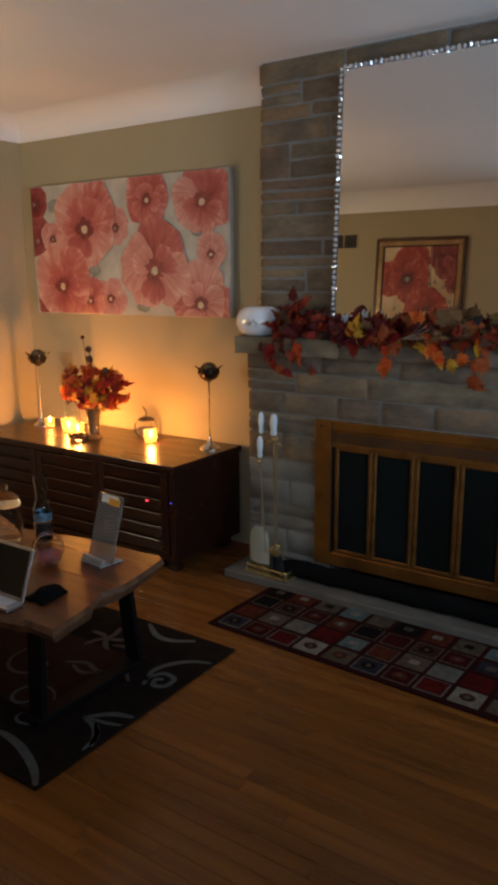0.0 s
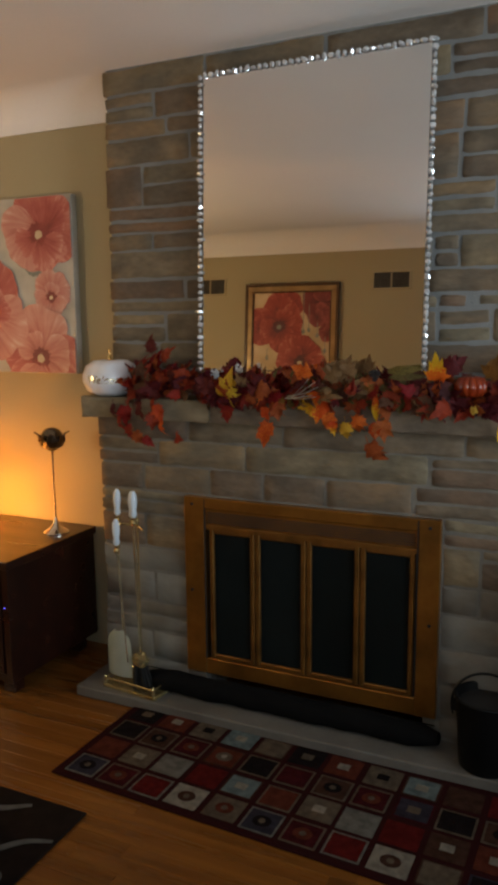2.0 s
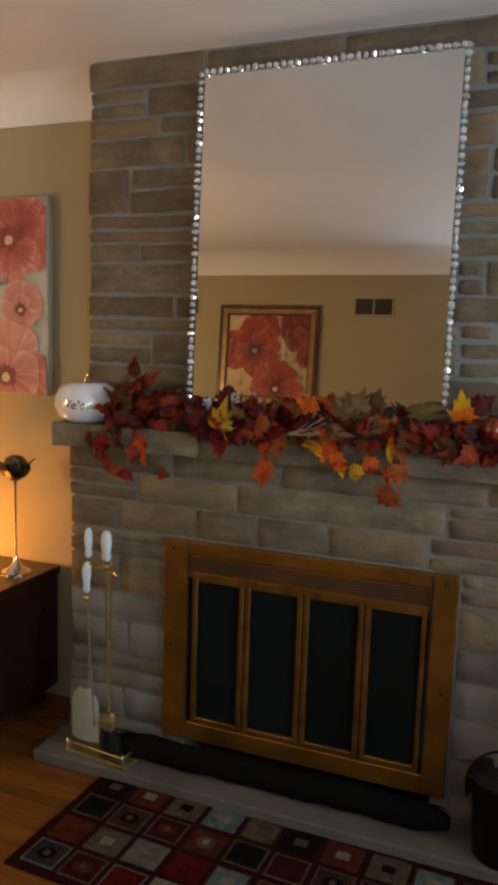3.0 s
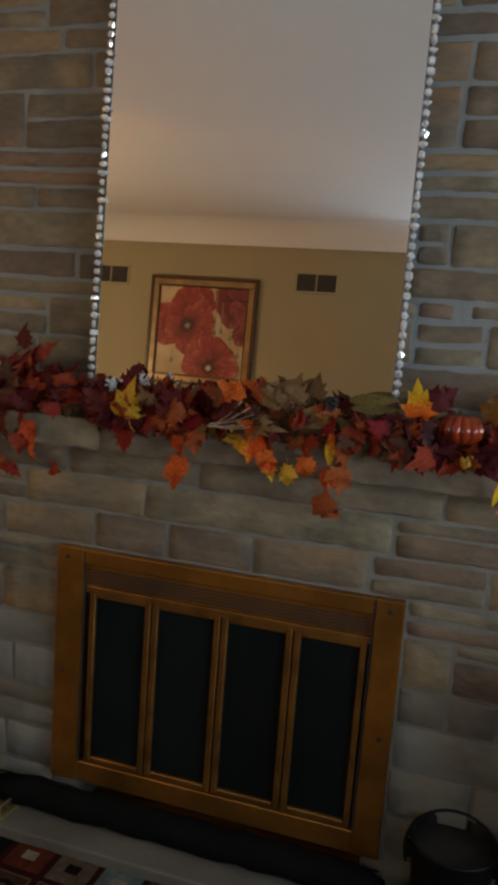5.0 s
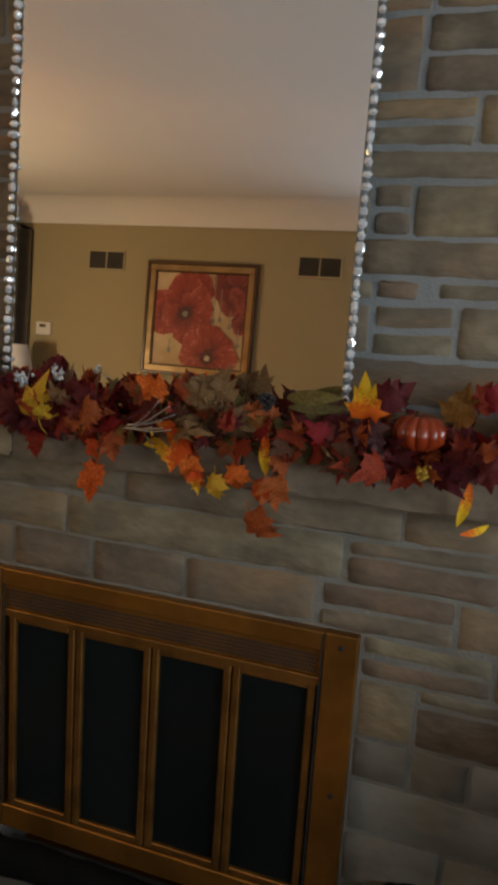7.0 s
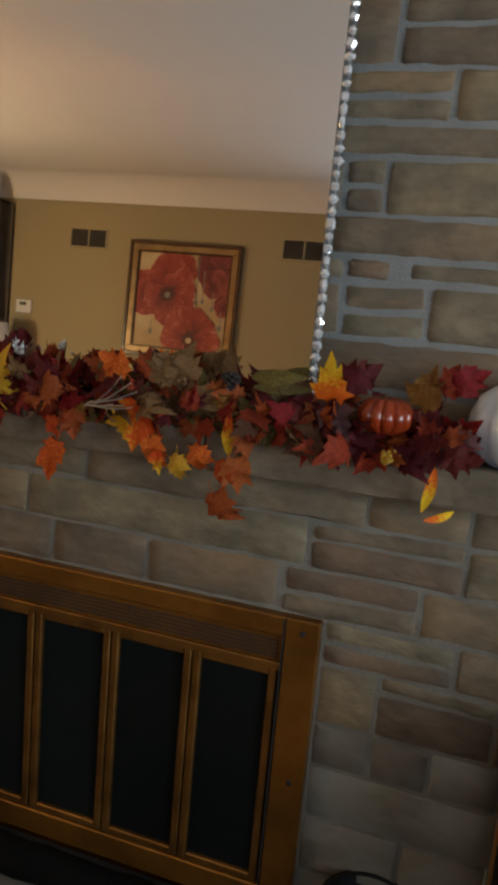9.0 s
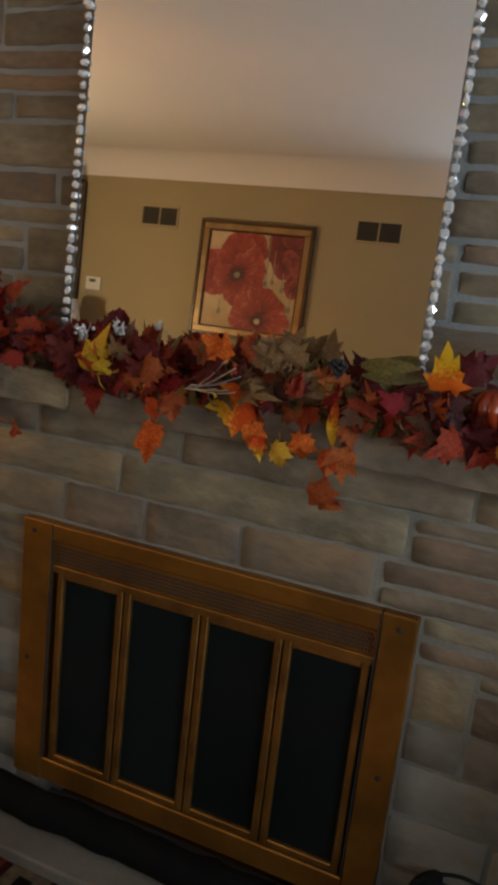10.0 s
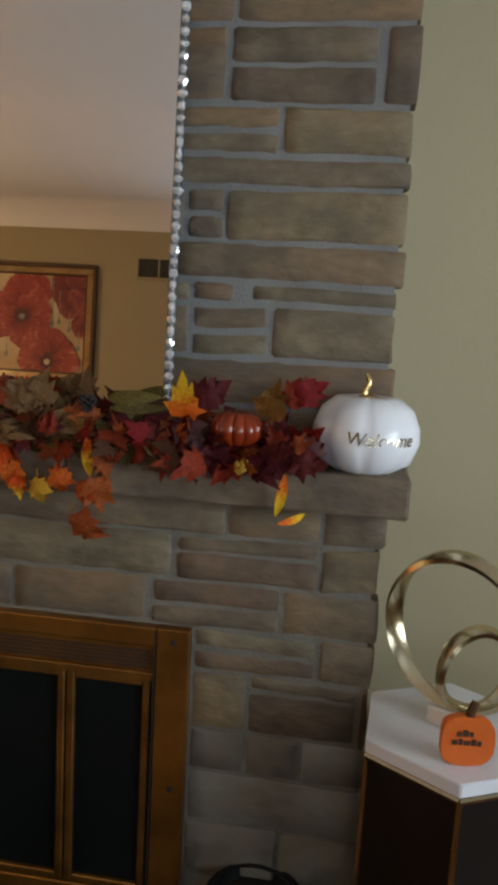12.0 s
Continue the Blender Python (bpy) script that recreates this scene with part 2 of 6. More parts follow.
cove("trim_cove_north_west", (X0, Y1, 0), (BX0 - 0.002, Y1, 0), (0, -1, 0))
cove("trim_cove_north_east", (BX1 + 0.002, Y1, 0), (X1, Y1, 0), (0, -1, 0))
cove("trim_cove_west", (X0, Y0, 0), (X0, Y1, 0), (1, 0, 0))
cove("trim_cove_south", (X0, Y0, 0), (-0.62, Y0, 0), (0, 1, 0), 2.288)

# window in the east wall, behind the walk
win = tagged(thing("window_1", "white framed window with dusk outside", "window"), kind="structure")
WX = X1 + 0.05
part("window_sill", box((X1 - 0.05, 0.93, 0.885), (X1 + 0.1, 2.62, 0.915), 0.004), TRIM_WHITE, win)
for y in (0.955, 1.77, 2.585):
    part("window_frame", box((WX - 0.025, y - 0.03, 0.9), (WX + 0.025, y + 0.03, 2.15), 0.004), TRIM_WHITE, win)
for z in (0.935, 2.12):
    part("window_frame", box((WX - 0.022, 0.96, z - 0.03), (WX + 0.022, 2.58, z + 0.03), 0.004), TRIM_WHITE, win)

# ---- chimney breast ----
breast = structure("wall_chimney_breast", box((BX0 + 0.012, BY_UP + 0.0035, 1.1), (BX1 - 0.012, Y1, H)), MORTAR,
                   "chimney breast of split sandstone courses in grey mortar", "chimney breast")
FX0, FX1, FZ = -1.36, -0.51, 0.78     # firebox opening
for lo, hi in (((BX0 + 0.012, BY_LOW + 0.0035, 0), (FX0, Y1, 1.12)), ((FX1, BY_LOW + 0.0035, 0), (BX1 - 0.012, Y1, 1.12)), ((FX0, BY_LOW + 0.0035, FZ), (FX1, Y1, 1.12))):
    part("mortar_bed", box(lo, hi), MORTAR_WARM, breast)

# courses: z of the joints, and for each course the x of the upright joints
JOINT = 0.0060


def stone(x0, x1, z0, z1, face, rng, parent, joint=JOINT):
    """One split stone: a rough-faced block with wavy, worn edges, a little proud of the mortar."""
    bm = bmesh.new()
    proud = rng.uniform(-0.001, 0.005 if joint > 0.006 else 0.003)
    g = joint * rng.uniform(0.75, 1.2)
    lo, hi = (x0 + g, face - proud, z0 + g), (x1 - g, face + 0.05, z1 - g)
    w, h = hi[0] - lo[0], hi[2] - lo[2]
    nx = max(3, min(16, int(w / 0.035)))
    e = min(0.006, 0.25 * h, 0.25 * w)
    xs = [0.0] + [e + (w - 2 * e) * i / nx for i in range(nx + 1)] + [w]
    zs = [0.0, e, h / 2, h - e, h]
    p1, p2, p3, p4 = (rng.uniform(0, 6.28) for _ in range(4))
    tilt = rng.uniform(-1, 1) * min(0.05, 0.006 / w)
    rows = []
    for k, zz in enumerate(zs):
        row = []
        for i, xx in enumerate(xs):
            rim = (i in (0, len(xs) - 1)) + (k in (0, len(zs) - 1))
            low = 0.0011 * math.sin(xx * 21 + p1) + 0.0009 * math.sin(xx * 55 + p2)
            top = 0.0011 * math.sin(xx * 19 + p3) + 0.0009 * math.sin(xx * 61 + p4)
            wave = low + (top - low) * zz / h + tilt * (xx - w / 2)
            dx, dz = rng.uniform(-1, 1) * 0.0022, rng.uniform(-1, 1) * 0.0012 + wave
            if rim == 2:
                dx += 0.002 if i == 0 else -0.002
                dz += 0.002 if k == 0 else -0.002
            depth = (0.0055 if rim else 0) + (0.002 if rim == 2 else 0) + rng.uniform(-1, 1) * 0.0016
            row.append(bm.verts.new((lo[0] + xx + dx, lo[1] + depth, lo[2] + zz + dz)))
        rows.append(row)
    for k in range(len(zs) - 1):
        for i in range(len(xs) - 1):
            bm.faces.new((rows[k][i], rows[k][i + 1], rows[k + 1][i + 1], rows[k + 1][i]))
    ring = rows[0] + [row[-1] for row in rows[1:]] + list(reversed(rows[-1][:-1])) + [row[0] for row in reversed(rows[1:-1])]
    front = [bm.verts.new(v.co) for v in ring]
    back = [bm.verts.new((v.co.x, hi[1], v.co.z)) for v in ring]
    n = len(ring)
    for i in range(n):
        bm.faces.new((front[(i + 1) % n], front[i], back[i], back[(i + 1) % n]))
    bm.normal_update()
    u = rng.random()
    kind = STONE_WARM if u < 0.32 else STONE_RUST if u < 0.50 else STONE
    if z1 < 0.62:
        kind = STONE_SMEARED
    return part("stone", bm, kind, parent, smooth=True)


def lay(courses, face, seed, joint=JOINT):
    rng = random.Random(seed)
    for z0, z1, cuts in courses:
        for c in cuts:
            x0, x1 = c[0], c[1]
            gap = joint if x1 > -1.0 else min(joint, 0.0046)
            # ragged quoins at the two sides
            if abs(x0 - BX0) < 0.01:
                x0 = BX0 - rng.uniform(0.0, 0.012)
            if abs(x1 - BX1) < 0.01:
                x1 = BX1 + rng.uniform(0.0, 0.012)
            if len(c) == 3:
                zm = z0 + (z1 - z0) * c[2]
                stone(x0, x1, z0, zm, face, rng, breast, gap)
                stone(x0, x1, zm, z1, face, rng, breast, gap)
            else:
                stone(x0, x1, z0, z1, face, rng, breast, gap)


L, R, ML, MR = BX0, BX1, -1.10, -0.86
upper = [
    (1.20, 1.300, [(L, -1.52), (-1.52, MR), (MR, -0.30), (-0.30, R)]),
    (1.300, 1.405, [(L, -1.60), (-1.60, ML), (ML, -0.62), (-0.62, R)]),
    (1.405, 1.520, [(L, -1.57, 0.55), (-1.57, -1.28), (-1.28, MR), (MR, -0.52), (-0.52, -0.345, 0.48), (-0.345, R)]),
    (1.520, 1.568, [(L, -1.40), (-1.40, ML), (ML, -0.52), (-0.52, -0.425), (-0.395, R)]),
    (1.568, 1.650, [(L, -1.48), (-1.48, MR), (MR, -0.56), (-0.56, R)]),
    (1.650, 1.760, [(L, -1.30), (-1.30, ML), (ML, -0.54), (-0.54, -0.455, 0.5), (-0.455, R)]),
    (1.760, 1.825, [(L, -1.62), (-1.62, MR), (MR, -0.60), (-0.60, R)]),
    (1.825, 1.925, [(L, -1.40, 0.45), (-1.40, ML), (ML, -0.58), (-0.58, -0.345, 0.5), (-0.345, R)]),
    (1.925, 2.080, [(L, -1.66), (-1.66, -1.36, 0.52), (-1.36, MR), (MR, -0.46), (-0.46, -0.155, 0.5), (-0.145, R)]),
    (2.080, 2.180, [(L, -1.45), (-1.45, ML), (ML, -0.45), (-0.45, R)]),
    (2.180, 2.245, [(L, -1.55), (-1.55, MR), (MR, -0.33), (-0.33, R)]),
    (2.245, 2.345, [(L, -1.60, 0.5), (-1.60, -1.15), (-1.15, -0.70), (-0.70, -0.50), (-0.50, -0.22, 0.5), (-0.22, R)]),
    (2.345, 2.440, [(L, -1.38), (-1.38, -0.92), (-0.92, -0.40), (-0.40, R)]),
]
lay(upper, BY_UP, 11)
BL, BR = -1.434, -0.459
lower = [
    (1.035, 1.120, [(L, -1.42), (-1.42, -1.03), (-1.03, -0.40), (-0.40, -0.20), (-0.20, R)]),
    (0.935, 1.035, [(L, -1.55, 0.5), (-1.55, -1.18), (-1.18, -0.515), (-0.505, -0.20, 0.62), (-0.20, R)]),
    (0.830, 0.935, [(L, -1.62), (-1.62, -1.33), (-1.33, -1.11), (-1.11, -0.87), (-0.87, -0.565), (-0.555, -0.275, 0.45), (-0.275, R)]),
    (0.735, 0.830, [(L, BL, 0.55), (BR, -0.19, 0.48), (-0.19, R)]),
    (0.600, 0.735, [(L, -1.62), (-1.62, BL), (BR, -0.335), (-0.335, -0.10, 0.72), (-0.10, R)]),
    (0.500, 0.600, [(L, BL), (BR, -0.335), (-0.335, -0.215), (-0.215, R)]),
    (0.375, 0.500, [(L, -1.58), (-1.58, BL), (BR, R)]),
    (0.250, 0.375, [(L, BL, 0.5), (BR, -0.25), (-0.25, R)]),
    (0.130, 0.250, [(L, -1.60), (-1.60, BL), (BR, R)]),
    (0.045, 0.130, [(L, BL), (BR, -0.28), (-0.28, R)]),
]
lay(lower, BY_LOW, 23, 0.0040)

# mantel shelf of long sandstone slabs
rng = random.Random(5)
for x0, x1 in ((-1.868, -1.30), (-1.296, -0.735), (-0.731, -0.034)):
    bm = box((x0, 3.195, 1.118), (x1, BY_UP + 0.03, MANTEL_Z), 0.007, 2)
    bmesh.ops.subdivide_edges(bm, edges=[e for e in bm.edges if abs(e.verts[0].co.x - e.verts[1].co.x) > 0.2], cuts=9)
    for v in bm.verts:
        if v.co.z < 1.185:
            v.co += Vector((rng.uniform(-1, 1), rng.uniform(-1, 1), rng.uniform(-1, 1))) * 0.0028
    part("mantel_stone", bm, STONE, breast, "rough sandstone mantel slab")

# hearth
hearth = structure("hearth", box((-1.86, 3.075, 0.0), (-0.06, BY_LOW + 0.06, 0.042), 0.006, 2),
                   mat("hearth_stone", (0.140, 0.130, 0.113), 0.75, colour2=(0.085, 0.078, 0.068), scale=6, fine=0.15, bump=0.4), "low grey stone hearth slab", "hearth")

# ---- fireplace doors ----
BRASS = mat("antique_brass", (0.37, 0.165, 0.030), 0.32, 0.75, colour2=(0.205, 0.090, 0.018), scale=6, detail=7, amount=1.5, fine=0.2, fine_scale=34, bump=0.06)
BRASS_EDGE = mat("brass_edge", (0.36, 0.175, 0.042), 0.34, 0.8, colour2=(0.20, 0.095, 0.024), scale=14, detail=7, amount=1.5, fine=0.2, fine_scale=60)
SMOKED = mat("smoked_glass", (0.006, 0.0075, 0.007), 0.14, colour2=(0.010, 0.013, 0.013), scale=3, spec=0.11)
SOOT = mat("soot_black", (0.012, 0.011, 0.010), 0.9, colour2=(0.02, 0.018, 0.016), scale=9)
fire = thing("fireplace_screen", "antique brass fireplace surround with four smoked glass doors", "fireplace doors")
FY = 3.228
ox0, ox1, oz0, oz1 = -1.43, -0.462, 0.125, 0.828
ix0, ix1 = -1.345, -0.535
part("side_panel", box((ox0, FY, oz0), (ix0, FY + 0.035, oz1), 0.003), BRASS, fire)
part("side_panel", box((ix1, FY, oz0), (ox1, FY + 0.035, oz1), 0.003), BRASS, fire)
part("top_panel", box((ix0, FY, 0.785), (ix1, FY + 0.034, oz1 - 0.001), 0.003), BRASS, fire)
part("bottom_panel", box((ix0, FY + 0.002, oz0), (ix1, FY + 0.034, 0.188), 0.003), BRASS, fire)
vent = part("vent_strip", box((ix0, FY + 0.010, 0.722), (ix1, FY + 0.032, 0.785), 0.002), BRASS, fire, "perforated brass air vent strip")
bm = bmesh.new()
n, hw, hh = 110, 0.0031, 0.0048
for i in range(n):
    for k in range(5):
        x = ix0 + 0.012 + (ix1 - ix0 - 0.022) * (i + 0.5 * (k % 2)) / n
        z = 0.733 + 0.0090 * k
        bm.faces.new([bm.verts.new(p) for p in ((x - hw, FY + 0.0096, z), (x, FY + 0.0096, z - hh), (x + hw, FY + 0.0096, z), (x, FY + 0.0096, z + hh))])
tagged(part("perforation", bm, SOOT, vent), kind="stuff")
part("vent_groove", box((ix0, FY + 0.0085, 0.7835), (ix1, FY + 0.012, 0.7865)), SOOT, vent)
for x in (ix0 + 0.001, ix1 - 0.004):
    part("panel_groove", box((x, FY - 0.0006, 0.19), (x + 0.003, FY + 0.004, oz1 - 0.004)), SOOT, fire)
part("door_track", box((ix0, FY + 0.004, 0.703), (ix1, FY + 0.03, 0.722), 0.002), BRASS_EDGE, fire)
for dx0, dx1 in ((-1.326, -1.1395), (-1.1355, -0.938), (-0.934, -0.739), (-0.735, -0.545)):
    door = part("door", box((dx0 + 0.012, FY + 0.016, 0.205), (dx1 - 0.012, FY + 0.022, 0.695)), SMOKED, fire, "smoked dark glass door")
    for a, b in (((dx0, 0.19), (dx0 + 0.018, 0.708)), ((dx1 - 0.018, 0.19), (dx1, 0.708))):
        part("door_stile", box((a[0], FY + 0.004, a[1]), (b[0], FY + 0.026, b[1]), 0.003), BRASS_EDGE, door)
    for z in (0.19, 0.690):
        part("door_rail", box((dx0 + 0.018, FY + 0.005, z), (dx1 - 0.018, FY + 0.025, z + 0.018), 0.003), BRASS_EDGE, door)
for x, z in ((ox0 + 0.035, 0.80), (ox1 - 0.035, 0.80), (ox0 + 0.03, 0.46), (ox1 - 0.03, 0.46)):
    part("screw", lathe([(0.006, 0), (0.006, 0.002), (0.003, 0.003)], 10, pose(x, FY, z, 90, 0, 0)), SOOT, fire)
# firebox behind the doors
bm = bmesh.new()
add_box(bm, (FX0 + 0.002, Y1 - 0.03, 0.0), (FX1 - 0.002, Y1 - 0.006, FZ - 0.002))
tagged(part("firebox", bm, SOOT, breast), "sooty black firebox back")

# long black draught stopper on the hearth under the doors
bm = bmesh.new()
rngd = random.Random(4)
add_tube(bm, [(-1.60 + 1.16 * i / 24, 3.185 + rngd.uniform(-0.006, 0.006), 0.086 + rngd.uniform(-0.003, 0.003)) for i in range(25)],
         lambda u: 0.043 * min(1, 0.5 + 8 * min(u, 1 - u)), 12)
stopper = thing("draught_stopper", "long black cloth draught stopper lying on the hearth", "draught stopper", at=(0, 0, 0))
BLACK_SLEEVE = mat("black_sleeve", (0.004, 0.004, 0.0042), 0.95, colour2=(0.007, 0.007, 0.007), scale=14, bump=0.5, bump_scale=120, spec=0.08)
part("sleeve", bm, BLACK_SLEEVE, stopper, smooth=True)
bm = bmesh.new()
add_tube(bm, [(-1.585 + 1.13 * i / 20, 3.185 + 0.002 * math.sin(i * 1.7), 0.1275) for i in range(21)], 0.0025, 6)
part("seam", bm, BLACK_SLEEVE, stopper)

# ---- mirror, leaning on the mantel ----
mirror = thing("mirror", "large frameless mirror edged with faceted crystal beads leaning on the mantel", "mirror")
MZ0, MZ1, MX0, MX1 = MANTEL_Z + 0.002, 2.352, -1.374, -0.541
lean = math.atan2(0.0455, MZ1 - MZ0)
MM = Matrix.Translation((0, 3.275, MZ0)) @ Matrix.Rotation(-lean, 4, "X")
SILVER = mat("mirror_silver", (0.88, 0.89, 0.88), 0.0, 1.0, colour2=(0.88, 0.89, 0.88))
hgt = (MZ1 - MZ0) / math.cos(lean)
part("backing", box((MX0, 0.006, 0), (MX1, 0.028, hgt), 0.003, 1, MM), mat("dull_metal_edge", (0.20, 0.20, 0.19), 0.5, 0.6, colour2=(0.13, 0.13, 0.125), scale=40), mirror)
bm = bmesh.new()
bm.faces.new([bm.verts.new(MM @ Vector(p)) for p in ((MX0 + 0.012, 0.0, 0.004), (MX1 - 0.012, 0.0, 0.004), (MX1 - 0.012, 0.0, hgt - 0.012), (MX0 + 0.012, 0.0, hgt - 0.012))])
r = bmesh.ops.extrude_face_region(bm, geom=bm.faces[:])
bmesh.ops.translate(bm, vec=(0, 0.005, 0), verts=[v for v in r["geom"] if isinstance(v, bmesh.types.BMVert)])
bmesh.ops.recalc_face_normals(bm, faces=bm.faces)
part("mirror_glass", bm, SILVER, mirror, "silvered mirror glass")
CRYSTAL = mat("crystal_bead", (0.88, 0.90, 0.92), 0.04, 0.55, colour2=(0.75, 0.78, 0.8), scale=30, spec=0.8, random_value=0.12)
bead_meshes = []
for kx, ky, sub in ((1.0, 1.0, 1), (1.35, 0.8, 1), (0.8, 1.25, 1)):
    bm = bmesh.new()
    bmesh.ops.create_icosphere(bm, subdivisions=sub, radius=0.0105)
    bmesh.ops.transform(bm, matrix=Matrix.Diagonal((kx, 0.75, ky, 1)), verts=bm.verts)
    me = bpy.data.meshes.new("bead")
    bm.to_mesh(me)
    bm.free()
    me.materials.append(CRYSTAL)
    bead_meshes.append(me)
bm = box((-0.0095, -0.006, -0.0085), (0.0095, 0.006, 0.0085), 0.0035)
me = bpy.data.meshes.new("bead")
bm.to_mesh(me)
bm.free()
me.materials.append(CRYSTAL)
bead_meshes.append(me)
rng = random.Random(9)


def bead(x, z):
    ob = new("bead", rng.choice(bead_meshes))
    ob.parent = mirror
    ob.matrix_world = MM @ Matrix.Translation((x, -0.005, z)) @ Euler((0.3 * rng.uniform(-1, 1), rng.choice((0, 1.57, 0.4)), 0.4 * rng.uniform(-1, 1))).to_matrix().to_4x4() @ Matrix.Scale(rng.uniform(0.85, 1.15), 4)


z = 0.012
while z < hgt - 0.01:
    bead(MX0 + 0.001, z)
    bead(MX1 - 0.001, z + 0.006)
    z += 0.0235
x = MX0 + 0.02
while x < MX1 - 0.01:
    bead(x, hgt - 0.004)
    x += 0.0235

# ---- writing ----
def lettering(name, text, size, place, material, parent):
    """Flat writing in the built-in font; place maps (x, y) of the line to the world."""
    cu = bpy.data.curves.new(name, "FONT")
    cu.body, cu.size, cu.align_x, cu.align_y, cu.shear, cu.resolution_u, cu.offset = text, size, "CENTER", "CENTER", 0.22, 3, 0.0004
    tmp = new("tmp_text", cu)
    me = bpy.data.meshes.new_from_object(tmp.evaluated_get(bpy.context.evaluated_depsgraph_get()))
    bpy.data.objects.remove(tmp)
    for v in me.vertices:
        v.co = place(v.co.x, v.co.y)
    me.name = name
    me.materials.clear()
    me.materials.append(material)
    ob = new(name, me)
    ob.parent = parent
    return ob


# ---- common materials ----
GOLD = mat("polished_gold", (0.83, 0.62, 0.28), 0.22, 1.0, colour2=(0.70, 0.50, 0.20), scale=20)
CHAMPAGNE = mat("champagne_gold", (0.66, 0.58, 0.38), 0.20, 1.0, colour2=(0.60, 0.50, 0.32), scale=16, fine=0.1)
CHROME = mat("polished_silver", (0.78, 0.76, 0.72), 0.16, 1.0, colour2=(0.62, 0.60, 0.56), scale=20)
CLEAR = mat("clear_glass", (0.95, 0.97, 0.97), 0.02, transmission=1.0, colour2=(0.93, 0.96, 0.96), ior=1.18, spec=1.0)
WHITE_CERAMIC = mat("white_ceramic", (0.78, 0.78, 0.80), 0.2, colour2=(0.73, 0.73, 0.75), scale=6, spec=0.5)
BLACK_STEEL = mat("black_steel", (0.005, 0.005, 0.005), 0.5, colour2=(0.008, 0.008, 0.008), scale=30, spec=0.14)
FLAME = mat("candle_flame", (1.0, 0.52, 0.12), 0.5, colour2=(1.0, 0.5, 0.11), emit=28.0)
WAX = mat("candle_wax", (0.75, 0.55, 0.30), 0.5, colour2=(0.7, 0.5, 0.26))
AMBER = mat("amber_glass", (0.97, 0.84, 0.62), 0.04, transmission=0.97, colour2=(0.95, 0.78, 0.52))

# ---- media console ----
ESPRESSO = mat("espresso_wood", (0.032, 0.0095, 0.005), 0.30, colour2=(0.012, 0.005, 0.0035), scale=4, fine=0.15, stretch=(0.4, 4, 4), coat=0.06)
CX0, CX1, CY0, CY1, CZ = -3.60, -2.045, 2.925, 3.505, 0.575
cred = thing("media_console", "long espresso-brown wooden media console with louvred doors", "media console")
part("top", box((CX0, CY0, CZ - 0.035), (CX1, CY1, CZ), 0.004, 2), ESPRESSO, cred)
part("side_panel", box((CX1 - 0.045, CY0 + 0.012, 0.07), (CX1 - 0.012, CY1 - 0.005, CZ - 0.035), 0.002), ESPRESSO, cred)
part("side_panel", box((CX0 + 0.012, CY0 + 0.012, 0.07), (CX0 + 0.045, CY1 - 0.005, CZ - 0.035), 0.002), ESPRESSO, cred)
part("back_panel", box((CX0 + 0.045, CY1 - 0.02, 0.07), (CX1 - 0.045, CY1 - 0.006, CZ - 0.035)), ESPRESSO, cred)
part("bottom_panel", box((CX0 + 0.045, CY0 + 0.02, 0.07), (CX1 - 0.045, CY1 - 0.02, 0.10)), ESPRESSO, cred)
for i in range(3):
    a = CX0 + 0.05 + i * (CX1 - CX0 - 0.10) / 3
    b = a + (CX1 - CX0 - 0.10) / 3 - 0.004
    door = part("door", box((a, CY0 + 0.028, 0.105), (b, CY0 + 0.034, 0.535)), ESPRESSO, cred, "louvred dark wood door")
    part("door_stile", box((a, CY0 + 0.010, 0.105), (a + 0.045, CY0 + 0.028, 0.535), 0.002), ESPRESSO, door)
    part("door_stile", box((b - 0.045, CY0 + 0.010, 0.105), (b, CY0 + 0.028, 0.535), 0.002), ESPRESSO, door)
    for k in range(6):
        z = 0.115 + k * 0.071
        part("slat", box((a + 0.045, -0.004, 0), (b - 0.045, 0.004, 0.060), 0.002, 1, Matrix.Translation((0, CY0 + 0.022, z)) @ Matrix.Rotation(0.18, 4, "X")), ESPRESSO, door)
for x in (CX0 + 0.08, CX1 - 0.08):
    for y in (CY0 + 0.09, CY1 - 0.07):
        part("leg", box((x - 0.03, y - 0.03, 0), (x + 0.03, y + 0.03, 0.072), 0.003), ESPRESSO, cred)
LED_RED = mat("red_led", (1.0, 0.03, 0.04), 0.4, emit=6.0)
LED_BLUE = mat("blue_led", (0.12, 0.10, 1.0), 0.4, emit=1.5)
part("standby_light", lathe([(0.0065, 0), (0.0065, 0.003), (0.003, 0.005)], 10, pose(-2.235, CY0 + 0.012, 0.375, 90, 0, 0) @ Matrix.Diagonal((1.4, 0.6, 1, 1))), LED_RED, cred, "glowing red standby light")
part("standby_light", lathe([(0.003, 0), (0.003, 0.003), (0.001, 0.004)], 8, pose(-2.075, CY0 + 0.010, 0.385, 90, 0, 0)), LED_BLUE, cred, "faint blue standby light")


